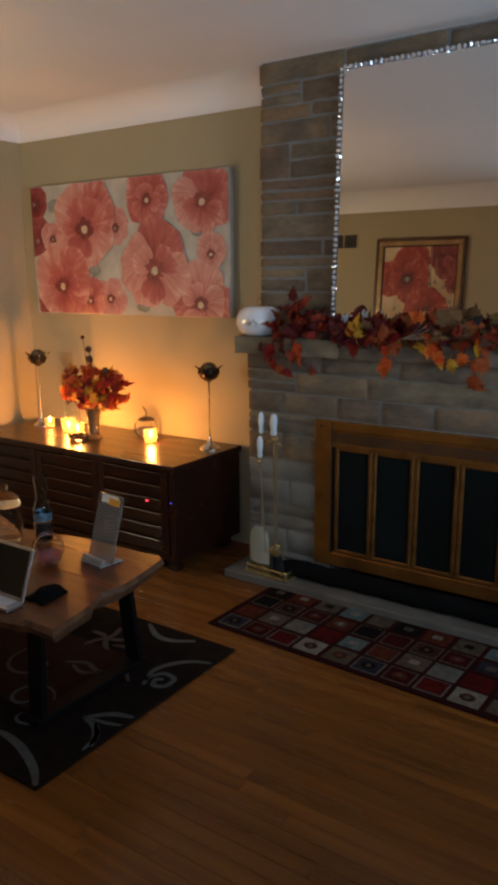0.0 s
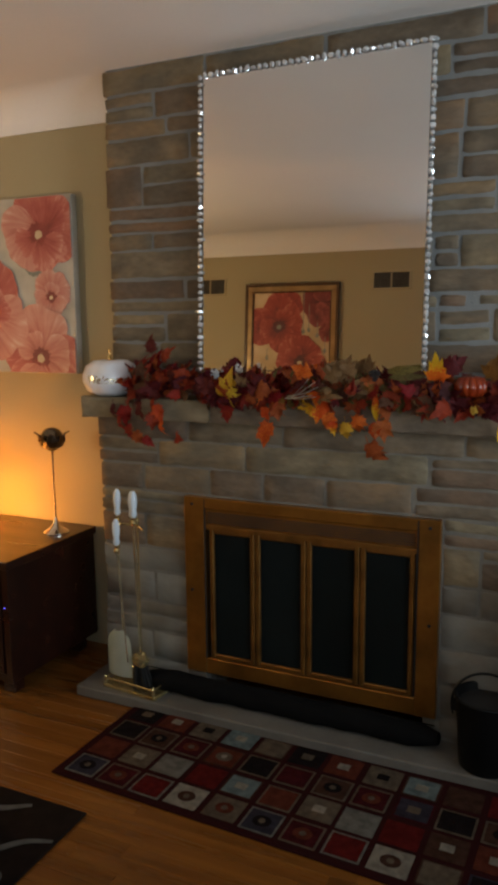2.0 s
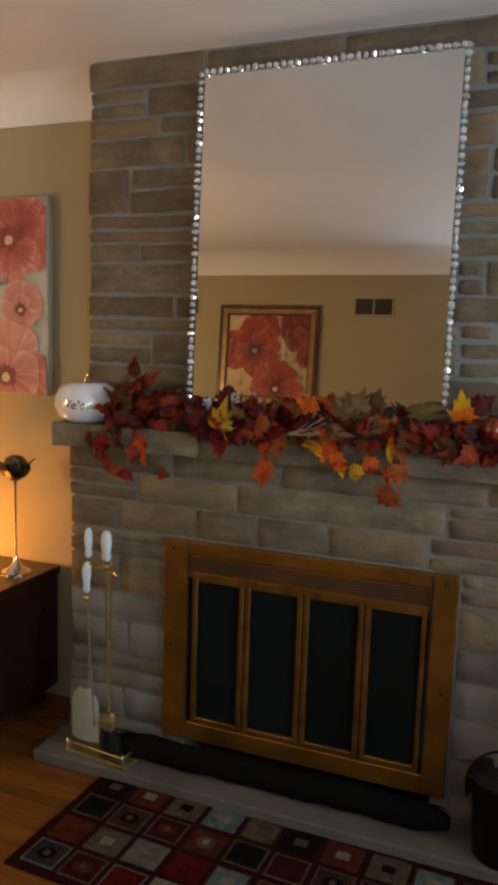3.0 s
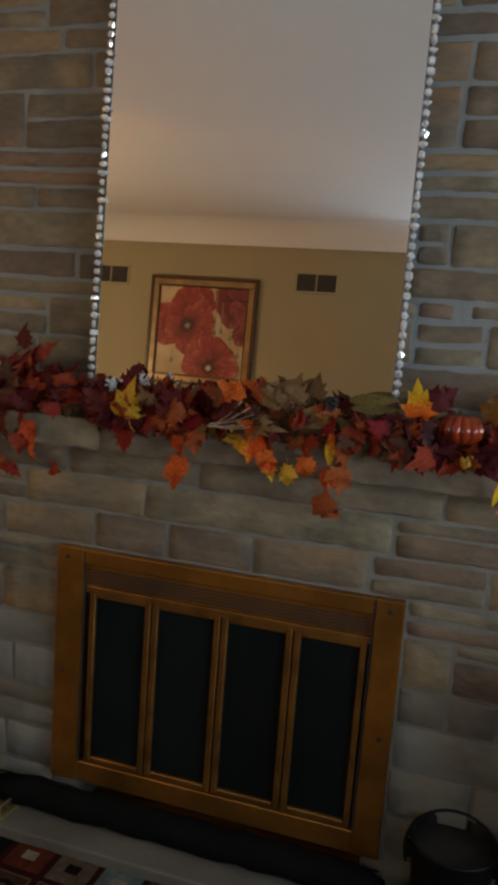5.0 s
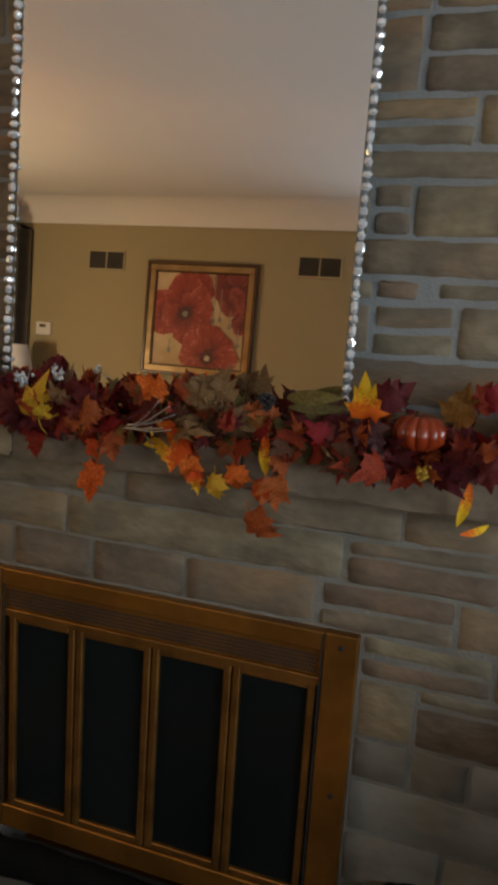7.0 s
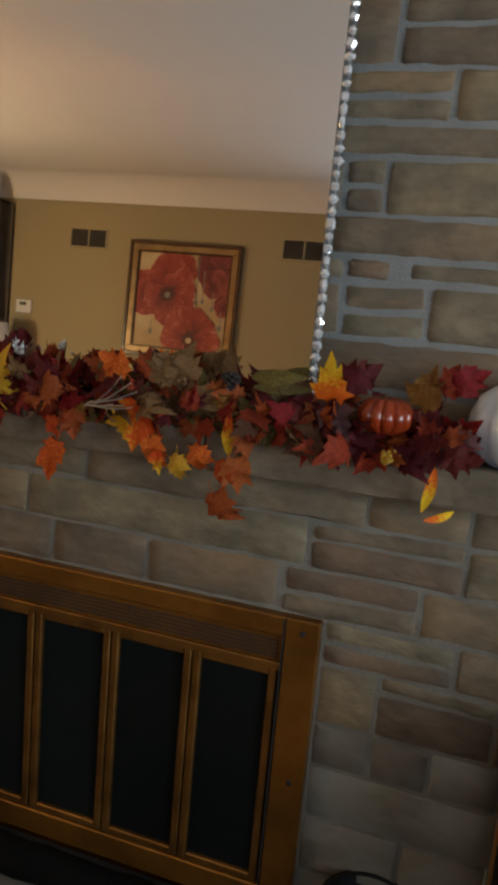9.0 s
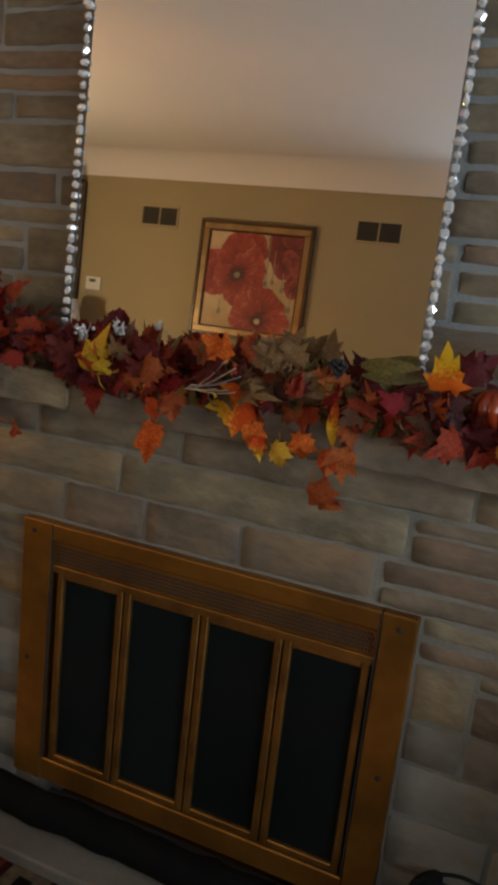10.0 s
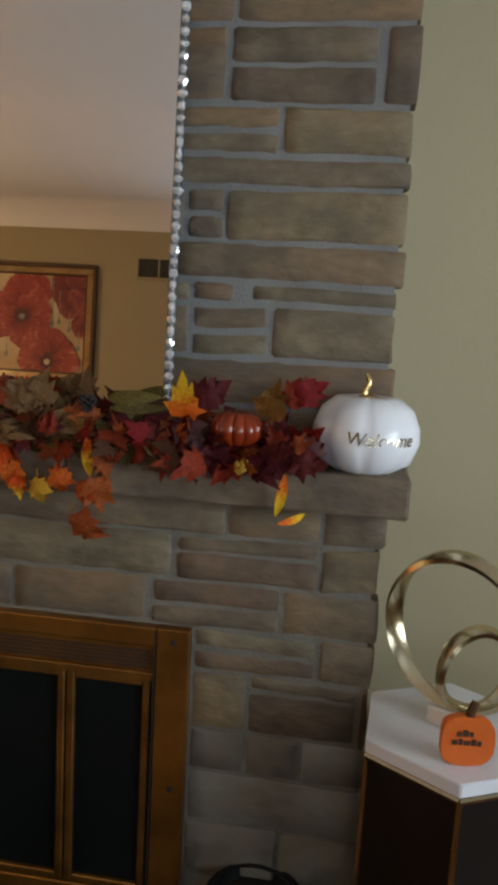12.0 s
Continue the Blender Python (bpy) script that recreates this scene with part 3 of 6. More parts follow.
# ---- candle holders with petalled silver cups ----
def candle_holder(x, y, height):
    ob = thing("candle_holder", "tall silver candle holder with a dark glass ball in petals", "candle holder", "candle holders on the console", (x, y, CZ))
    part("foot", lathe([(0.056, 0), (0.056, 0.006), (0.045, 0.014), (0.022, 0.028), (0.010, 0.05), (0.007, 0.07)], 24), CHROME, ob, smooth=True)
    part("stem", lathe([(0.005, 0.065), (0.0042, height * 0.5), (0.0045, height - 0.02), (0.010, height - 0.005), (0.012, height)], 12), CHROME, ob, smooth=True)
    part("ball", lathe([(0.006 + 0.041 * math.sin(math.pi * k / 12), height + 0.047 - 0.044 * math.cos(math.pi * k / 12)) for k in range(13)], 20, None, 6, 0.10),
         mat("mercury_glass", (0.22, 0.20, 0.15), 0.16, 0.9, colour2=(0.07, 0.065, 0.05), scale=45, fine=0.3), ob, "dark mottled mercury-glass ball", smooth=True)
    for k in range(7):
        a = 2 * math.pi * k / 7
        bm = bmesh.new()
        prof = [(0.012, -0.006, 0.012), (0.038, 0.010, 0.025), (0.053, 0.036, 0.025), (0.056, 0.060, 0.013), (0.074, 0.074, 0.001)]
        rowv = []
        for r, z, w in prof:
            rowv.append([bm.verts.new((r, -w, z + 0.004)), bm.verts.new((r * 1.04, 0, z)), bm.verts.new((r, w, z + 0.004))])
        for p, q in zip(rowv, rowv[1:]):
            for j in range(2):
                bm.faces.new((p[j], p[j + 1], q[j + 1], q[j]))
        g = bmesh.ops.solidify(bm, geom=bm.faces[:], thickness=0.0015)
        bmesh.ops.transform(bm, matrix=pose(0, 0, height - 0.004, 0, 0, math.degrees(a)), verts=bm.verts)
        part("petal", bm, mat("dark_pewter", (0.16, 0.13, 0.09), 0.3, 0.9, colour2=(0.09, 0.07, 0.05), scale=30), ob)
    return ob


candle_holder(-2.14, 3.345, 0.375)
candle_holder(-3.43, 3.30, 0.385)


# ---- votive candles ----
def votive(x, y, s, power):
    ob = thing("votive_candle", "lit votive candle in a small amber glass on the console", "candle", "votive candles on the console", (x, y, CZ))
    part("glass", lathe([(0.030 * s, 0), (0.034 * s, 0.004), (0.040 * s, 0.075 * s), (0.038 * s, 0.075 * s), (0.031 * s, 0.008), (0.0, 0.008)], 20, cap=False), AMBER, ob, smooth=True)
    part("wax", lathe([(0.028 * s, 0.009), (0.030 * s, 0.026 * s), (0.024 * s, 0.025 * s)], 16), WAX, ob)
    part("flame", lathe([(0.001, 0.030), (0.0075, 0.040), (0.0065, 0.052), (0.001, 0.070)], 10), FLAME, ob, "glowing candle flame", smooth=True)
    lamp = point_lamp("candle_light", (x, y, CZ + 0.055), power, CANDLE, 0.012)
    for c in ob.children:
        c.visible_shadow = False
    return ob


votive(-2.505, 3.28, 1.0, CANDLE_POWER * 0.85)
votive(-3.12, 3.24, 1.1, CANDLE_POWER * 1.2)
votive(-3.33, 3.28, 0.8, CANDLE_POWER * 0.2)
votive(-3.00, 3.20, 1.0, CANDLE_POWER * 1.0)

# ---- leaves and flowers ----
LEAF_COLOURS = {
    "red": ((0.30, 0.024, 0.011), (0.15, 0.013, 0.008)),
    "maroon": ((0.125, 0.012, 0.011), (0.06, 0.008, 0.009)),
    "orange": ((0.66, 0.15, 0.015), (0.46, 0.050, 0.010)),
    "rust": ((0.36, 0.075, 0.018), (0.22, 0.035, 0.012)),
    "yellow": ((0.62, 0.36, 0.025), (0.50, 0.22, 0.02)),
    "flame": ((0.64, 0.085, 0.010), (0.74, 0.42, 0.02)),
    "tan": ((0.27, 0.155, 0.065), (0.17, 0.09, 0.038)),
    "olive": ((0.16, 0.12, 0.035), (0.10, 0.07, 0.022)),
    "brown": ((0.14, 0.065, 0.030), (0.085, 0.035, 0.018)),
    "ochre": ((0.33, 0.17, 0.03), (0.22, 0.10, 0.02)),
    "mauve": ((0.19, 0.085, 0.085), (0.11, 0.045, 0.045)),
}
LEAF = {k: mat("leaf_" + k, a, 0.6, spec=0.25, colour2=b, scale=14, amount=1.6, fine=0.25, fine_scale=120, bump=0.3, bump_scale=90, random_value=0.2, random_hue=0.01, along=0.9 if k == "flame" else 0.0, thin=0.30)
        for k, (a, b) in LEAF_COLOURS.items()}


def maple_mesh(name, seed, curl, material):
    """A lobed leaf about 1 wide, stem at the origin, tip at +y, creased and curled, with a thin stalk."""
    r = random.Random(seed)
    half = [(0.05, 0.0), (0.24, -0.07), (0.30, 0.05), (0.49, 0.09), (0.40, 0.21), (0.56, 0.42), (0.40, 0.42), (0.34, 0.50), (0.37, 0.70), (0.22, 0.64), (0.14, 0.79), (0.0, 1.0)]
    bm = bmesh.new()
    mid = [bm.verts.new((0, y, 0)) for y in (0.0, 0.25, 0.5, 0.72)]
    rim = {}
    for s in (-1, 1):
        rim[s] = []
        for x, y in half[:-1]:
            j = 1 + r.uniform(-0.25, 0.18)
            rim[s].append(bm.verts.new((s * x * j, y * (1 + r.uniform(-0.10, 0.10)), 0.0)))
    tip = bm.verts.new((r.uniform(-0.05, 0.05), 1.0, 0))
    for s in (-1, 1):
        e = rim[s] + [tip]
        own = [0, 0, 1, 1, 1, 1, 2, 2, 2, 2, 3, 3]
        for i in range(len(e) - 1):
            a, b = mid[own[i]], mid[own[i + 1]]
            f = (a, e[i], e[i + 1]) if s > 0 else (a, e[i + 1], e[i])
            bm.faces.new(f)
            if a != b:
                bm.faces.new((a, e[i + 1], b) if s > 0 else (a, b, e[i + 1]))
    for v in bm.verts:
        x, y = v.co.x, v.co.y
        v.co.z = 0.30 * abs(x) - curl * (y - 0.3) ** 2 - 0.5 * curl * x * x + 0.05 * math.sin(9 * y + 6 * x) + r.uniform(-0.07, 0.07)
    bmesh.ops.recalc_face_normals(bm, faces=bm.faces)
    k = [Vector((0, 0.02, 0)), Vector((r.uniform(-0.05, 0.05), -0.16, -0.03)), Vector((r.uniform(-0.1, 0.1), -0.34, -0.1))]
    add_tube(bm, k, 0.014, 4)
    me = bpy.data.meshes.new(name)
    bm.to_mesh(me)
    bm.free()
    me.materials.append(material)
    me.shade_smooth()
    return me


def long_mesh(name, seed, material):
    """A slender pointed leaf."""
    r = random.Random(seed)
    bm = bmesh.new()
    n = 6
    rows = []
    for i in range(n + 1):
        u = i / n
        w = 0.17 * math.sin(math.pi * min(1, u * 0.93 + 0.05)) ** 0.8
        z = -0.35 * u * u
        rows.append([bm.verts.new((-w, u, z + w * 0.3)), bm.verts.new((0, u, z)), bm.verts.new((w, u, z + w * 0.3))])
    for a, b in zip(rows, rows[1:]):
        for j in range(2):
            bm.faces.new((a[j], a[j + 1], b[j + 1], b[j]))
    me = bpy.data.meshes.new(name)
    bm.to_mesh(me)
    bm.free()
    me.materials.append(material)
    me.shade_smooth()
    return me


LEAF_MESH = {}
for key, m in LEAF.items():
    LEAF_MESH[key] = [maple_mesh("leaf", 7 * i + len(key), (0.2, 0.6, 1.1, 1.7)[i], m) for i in range(4)]
LONG_MESH = {key: long_mesh("leaf", 3, LEAF[key]) for key in ("olive", "tan", "rust", "flame")}


def leaf(parent, at, size, tip, key, rng, face=0.0, mesh=None, wob=50, squeeze=0.62):
    """Hangs a leaf at a point: tip is the angle of its tip from upright (degrees, to the right), face its lean to the room."""
    ob = new("leaf", mesh or rng.choice(LEAF_MESH[key]))
    ob.parent = parent
    m = Matrix.Translation(at) @ Matrix.Rotation(radians(face), 4, "X") @ Matrix.Rotation(radians(rng.uniform(-wob, wob)), 4, "Z") \
        @ Matrix.Rotation(radians(tip), 4, "Y") @ Matrix.Rotation(radians(90), 4, "X") @ Matrix.Diagonal((size * rng.uniform(squeeze, 1.0), size, size, 1))
    ob.matrix_basis = parent.matrix_world.inverted() @ m
    return ob


# ---- garland on the mantel ----
garland = thing("autumn_garland", "autumn garland of red, orange and yellow silk maple leaves", "garland", at=(-1.0, 3.23, MANTEL_Z))
rng = random.Random(77)
bpy.context.view_layer.update()
gi = garland.matrix_world.inverted()
spine = [(-1.72 + 1.50 * i / 40, 3.225 + 0.014 * math.sin(i * 1.3), MANTEL_Z + 0.022 + 0.010 * math.sin(i * 0.8)) for i in range(41)]
part("stem", tube([gi @ Vector(p) for p in spine], 0.007, 6), mat("brown_stem", (0.07, 0.04, 0.022), 0.8), garland)


def pick(x):
    u = rng.random()
    if x < -1.35:
        return "red" if u < 0.36 else "maroon" if u < 0.72 else "rust" if u < 0.9 else "brown"
    if x < -1.0:
        return "maroon" if u < 0.36 else "red" if u < 0.62 else "rust" if u < 0.78 else "brown" if u < 0.9 else "tan"
    if x < -0.55:
        return "tan" if u < 0.18 else "maroon" if u < 0.40 else "olive" if u < 0.52 else "rust" if u < 0.72 else "red" if u < 0.88 else "brown"
    return "maroon" if u < 0.48 else "red" if u < 0.70 else "rust" if u < 0.85 else "brown"


for i in range(430):
    x = rng.uniform(-1.66, -0.26)
    swell = 1.0 if -1.62 < x < -0.45 else 0.75
    u = rng.random()
    y = 3.255 - 0.105 * u
    z = MANTEL_Z + 0.006 + rng.random() * 0.105 * swell * (1 - 0.55 * u) + (0.014 if x < -1.35 else 0)
    tip = rng.choice((-1, 1)) * rng.uniform(10, 110) if z > MANTEL_Z + 0.03 else rng.choice((-1, 1)) * rng.uniform(70, 150)
    leaf(garland, (x, y, z), rng.uniform(0.040, 0.082), tip, pick(x), rng, rng.uniform(-60, 60))
# drooping sprays under the edge, at the hearth's left and middle
for x, z, s, tip, key in ((-1.70, 1.175, 0.07, 200, "maroon"), (-1.67, 1.135, 0.07, 170, "red"), (-1.63, 1.10, 0.065, 160, "red"), (-1.60, 1.075, 0.06, 150, "rust"),
                          (-1.56, 1.055, 0.055, 130, "red"), (-1.52, 1.15, 0.07, 175, "rust"), (-1.49, 1.12, 0.06, 190, "orange"), (-1.50, 1.18, 0.07, 165, "orange"),
                          (-1.42, 1.065, 0.055, 100, "red"), (-1.64, 1.17, 0.08, 185, "red"), (-1.58, 1.19, 0.075, 170, "maroon")):
    leaf(garland, (x, 3.165, z), s, tip, key, rng, rng.uniform(-10, 10))
for x, z, s, tip, key in ((-1.045, 1.137, 0.092, 195, "orange"), (-1.06, 1.19, 0.05, 170, "orange"), (-0.838, 1.212, 0.122, 257, "flame"), (-0.838, 1.178, 0.086, 159, "orange"), (-0.815, 1.150, 0.05, 170, "flame"),
                          (-0.771, 1.147, 0.064, 180, "yellow"), (-0.726, 1.172, 0.068, 186, "orange"), (-0.650, 1.160, 0.074, 168, "rust"), (-0.668, 1.150, 0.060, 195, "orange"),
                          (-0.689, 1.082, 0.085, 147, "rust")):
    leaf(garland, (x, 3.150, z), s, tip, key, rng, rng.uniform(-12, 12), wob=20, squeeze=0.66)
for x, z, s, tip, key in ((-1.195, 1.214, 0.100, -4, "yellow"), (-1.092, 1.240, 0.075, 222, "orange"), (-1.088, 1.235, 0.075, 178, "red"), (-1.110, 1.225, 0.06, 120, "rust"), (-1.206, 1.185, 0.062, 190, "red"),
                          (-1.02, 1.205, 0.065, 175, "rust"), (-1.01, 1.225, 0.05, 160, "ochre"), (-0.746, 1.285, 0.100, 176, "tan"), (-0.700, 1.275, 0.072, 205, "ochre"), (-0.84, 1.295, 0.095, 50, "tan"),
                          (-0.80, 1.290, 0.090, -50, "tan"), (-0.77, 1.300, 0.075, 10, "tan"), (-0.900, 1.295, 0.078, -60, "orange"), (-0.865, 1.300, 0.066, 40, "rust"), (-0.95, 1.255, 0.07, 100, "red"),
                          (-0.470, 1.293, 0.092, -14, "flame"), (-0.317, 1.303, 0.086, 17, "ochre"), (-0.262, 1.345, 0.072, 60, "red"), (-0.285, 1.335, 0.070, 45, "red"), (-0.455, 1.327, 0.078, 65, "maroon"),
                          (-0.480, 1.292, 0.086, 150, "mauve"), (-0.243, 1.265, 0.080, 165, "mauve"), (-0.43, 1.225, 0.080, 120, "maroon"), (-0.33, 1.225, 0.080, 100, "maroon"), (-0.57, 1.275, 0.090, 160, "maroon"),
                          (-0.53, 1.255, 0.085, 200, "brown"), (-0.62, 1.255, 0.07, 190, "rust")):
    leaf(garland, (x, 3.155 if key in ("yellow", "flame") else 3.166, z), s, tip, key, rng, rng.uniform(-10, 15), wob=16, squeeze=0.75)
for x, z, s, tip, key in ((-1.56, 1.30, 0.085, 5, "red"), (-1.57, 1.37, 0.075, -10, "maroon"), (-1.53, 1.34, 0.07, 40, "red"), (-1.60, 1.29, 0.07, -40, "maroon"), (-1.24, 1.30, 0.07, 20, "maroon")):
    leaf(garland, (x, 3.26, z), s, tip, key, rng, 0)
for x, z, s, tip, key in ((-0.640, 1.318, 0.112, 84, "olive"), (-0.635, 1.300, 0.108, 88, "olive"), (-0.60, 1.29, 0.10, 115, "olive"), (-0.66, 1.275, 0.11, 140, "olive"), (-0.56, 1.28, 0.10, 195, "olive"),
                          (-0.977, 1.268, 0.065, 5, "olive"), (-1.045, 1.270, 0.055, 15, "olive"), (-1.07, 1.262, 0.07, -20, "tan"), (-0.276, 1.198, 0.092, 185, "flame"), (-0.284, 1.100, 0.078, 84, "flame"),
                          (-0.670, 1.243, 0.090, 184, "flame")):
    leaf(garland, (x, 3.160 if key == "flame" else 3.185, z), s, tip, key, rng, 0, LONG_MESH[key])


def spray(name, base, n, length, radius, material, dirs, berries=0.0):
    bm = bmesh.new()
    for i in range(n):
        d = Vector((dirs[0] + rng.uniform(-0.35, 0.35), -0.3 + rng.uniform(-0.2, 0.2), dirs[1] + rng.uniform(-0.35, 0.35))).normalized()
        p = gi @ Vector(base)
        L1 = length * rng.uniform(0.6, 1.0)
        add_tube(bm, [p, p + d * L1 * 0.5, p + d * L1 + Vector((0, 0, 0.008))], radius, 5)
        if berries:
            for k in range(4):
                q = p + d * L1 * (0.4 + 0.2 * k) + Vector((rng.uniform(-1, 1), rng.uniform(-1, 1), rng.uniform(-1, 1))) * berries * 1.5
                bmesh.ops.create_icosphere(bm, subdivisions=1, radius=berries, matrix=Matrix.Translation(q))
    return part(name, bm, material, garland)


SILVER_BERRY = mat("frosted_silver", (0.52, 0.52, 0.52), 0.35, 0.6, colour2=(0.40, 0.40, 0.40), scale=60)
spray("berry_spray", (-1.27, 3.20, 1.275), 7, 0.05, 0.0012, SILVER_BERRY, (0.2, 0.5), 0.0045)
spray("berry_spray", (-1.19, 3.21, 1.295), 6, 0.05, 0.0012, SILVER_BERRY, (0.4, 0.6), 0.004)
SILVER_TWIG = mat("silver_twig", (0.62, 0.58, 0.54), 0.3, 0.7)
for k in range(9):
    spray("silver_twig", (-0.985 + 0.004 * k, 3.152, 1.222 + 0.003 * (k % 4)), 1, 0.13, 0.0014, SILVER_TWIG, (1.0, 0.35))
spray("berry_spray", (-0.375, 3.155, 1.205), 5, 0.03, 0.0012, mat("gold_berry", (0.72, 0.48, 0.08), 0.3, 0.6), (0.3, 0.1), 0.0045)
spray("seed_spray", (-0.79, 3.185, 1.275), 7, 0.05, 0.0012, LEAF["tan"], (0.1, 0.6), 0.0045)
# a small glossy pumpkin and a dark cone in the garland
bm = lathe([(0.004, 0.062), (0.020, 0.069), (0.040, 0.062), (0.052, 0.042), (0.050, 0.020), (0.034, 0.005), (0.004, 0.002)], 60, None, 12, 0.15)
bmesh.ops.transform(bm, matrix=Matrix.Translation(gi @ Vector((-0.380, 3.195, 1.240))), verts=bm.verts)
bmesh.ops.recalc_face_normals(bm, faces=bm.faces)
mini = part("mini_pumpkin", bm, mat("orange_gloss", (0.27, 0.036, 0.007), 0.24, colour2=(0.16, 0.018, 0.005), scale=20, coat=0.15), garland, "small glossy orange pumpkin", smooth=True)
bm = lathe([(0.006, 0), (0.005, 0.012), (0.004, 0.018)], 8)
bmesh.ops.transform(bm, matrix=Matrix.Translation(gi @ Vector((-0.385, 3.195, 1.298))), verts=bm.verts)
part("stalk", bm, LEAF["brown"], mini)
bm = bmesh.new()
for k in range(34):
    a, u = k * 2.4, k / 34
    rr = 0.019 * math.sin(math.pi * (0.15 + 0.8 * u))
    add_box(bm, (-0.004, 0, -0.0015), (0.004, rr + 0.003, 0.0015), 0, 1, Matrix.Translation(gi @ Vector((-0.685, 3.19, 1.285 + 0.034 * u))) @ Matrix.Rotation(a, 4, "Z") @ Matrix.Rotation(0.5, 4, "X"))
part("pine_cone", bm, mat("dark_cone", (0.025, 0.018, 0.016), 0.7), garland)


# ---- white pumpkins ----
def white_pumpkin(x, y, r, h, rz, label):
    ob = thing("white_pumpkin", label, "pumpkin", "white pumpkins on the mantel", (x, y, MANTEL_Z), rz)
    prof = [(r * 0.25, 0.012 * h / 0.15), (r * 0.55, 0.0), (r * 0.86, h * 0.13), (r * 1.0, h * 0.40), (r * 0.985, h * 0.60), (r * 0.86, h * 0.82), (r * 0.60, h * 0.965), (r * 0.30, h * 0.985), (r * 0.10, h * 0.93)]
    bm = lathe(prof, 64, None, 8, 0.055)
    part("body", bm, WHITE_CERAMIC, ob, "glossy white ceramic pumpkin body", smooth=True)
    pts = [(-0.006 * math.sin(2.0 * math.pi * k / 14) * min(1, k / 5) - 0.008 * k / 14, 0.0, h * (0.90 + 0.37 * k / 14)) for k in range(15)]
    part("stem", tube(pts, lambda u: 0.0075 - 0.003 * u, 8), GOLD, ob, "curly polished gold stem", smooth=True)
    part("stem_collar", lathe([(0.026, h * 0.955), (0.020, h * 0.985), (0.008, h * 1.0)], 12), GOLD, ob)
    return ob


pr = white_pumpkin(-0.128, 3.275, 0.110, 0.152, 0, "glossy white ceramic pumpkin with gold stem and script greeting")
INK = mat("gold_leaf_ink", (0.62, 0.52, 0.36), 0.22, 0.9, colour2=(0.50, 0.42, 0.28), scale=60)


def on_pumpkin(r, turn, zc):
    def place(x, y):
        a = -math.pi / 2 + radians(turn) + x / r
        rr = r * (0.992 - 0.5 * (y / 0.1) ** 2 * 0.25)
        return (rr * math.cos(a), rr * math.sin(a), zc + y)
    return place


lettering("lettering", "Welcome", 0.036, on_pumpkin(0.1105, 16, 0.074), INK, pr)
pl = white_pumpkin(-1.768, 3.270, 0.113, 0.142, 0, "glossy white ceramic pumpkin with gold stem and greeting")
lettering("lettering", "Welcome", 0.044, on_pumpkin(0.1135, 24, 0.066), INK, pl)

# ---- painted poppies ----
CREAM = mat("canvas_cream", (0.56, 0.53, 0.45), 0.7, colour2=(0.38, 0.36, 0.30), scale=6, amount=1.3, fine=0.10, fine_scale=300, bump=0.2, bump_scale=500)


def brushed(name, stops):
    """Oil paint drawn out from throat to rim: colours along the stroke, streaked by noise."""
    m = bpy.data.materials.new(name)
    m.use_nodes = True
    nt = m.node_tree
    N, L = nt.nodes.new, nt.links.new
    b = nt.nodes["Principled BSDF"]
    uv = N("ShaderNodeUVMap")
    sep = N("ShaderNodeSeparateXYZ")
    L(uv.outputs[0], sep.inputs[0])
    oi = N("ShaderNodeObjectInfo")
    st = N("ShaderNodeCombineXYZ")
    for k, (src, f) in enumerate(((sep.outputs[0], 9.0), (sep.outputs[1], 1.6), (oi.outputs["Random"], 60.0))):
        q = N("ShaderNodeMath")
        q.operation = "MULTIPLY"
        L(src, q.inputs[0])
        q.inputs[1].default_value = f
        L(q.outputs[0], st.inputs[k])
    total = sep.outputs[1]
    tc = N("ShaderNodeTexCoord")
    for vec, scale, amount in ((st.outputs[0], 1.0, 1.1), (st.outputs[0], 3.2, 0.45), (tc.outputs["Object"], 11.0, 0.9)):
        nz = N("ShaderNodeTexNoise")
        nz.inputs["Scale"].default_value, nz.inputs["Detail"].default_value = scale, 4
        L(vec, nz.inputs["Vector"])
        sh = N("ShaderNodeMath")
        sh.operation = "SUBTRACT"
        L(nz.outputs["Fac"], sh.inputs[0])
        sh.inputs[1].default_value = 0.5
        ad = N("ShaderNodeMath")
        ad.operation = "MULTIPLY_ADD"
        L(sh.outputs[0], ad.inputs[0])
        ad.inputs[1].default_value = amount
        L(total, ad.inputs[2])
        total = ad.outputs[0]
    ramp = N("ShaderNodeValToRGB")
    el = ramp.color_ramp.elements
    while len(el) < len(stops):
        el.new(0.5)
    for e, (p, c) in zip(el, stops):
        e.position, e.color = p, (*c, 1)
    L(total, ramp.inputs[0])
    L(ramp.outputs[0], b.inputs["Base Color"])
    b.inputs["Roughness"].default_value = 0.55
    return m


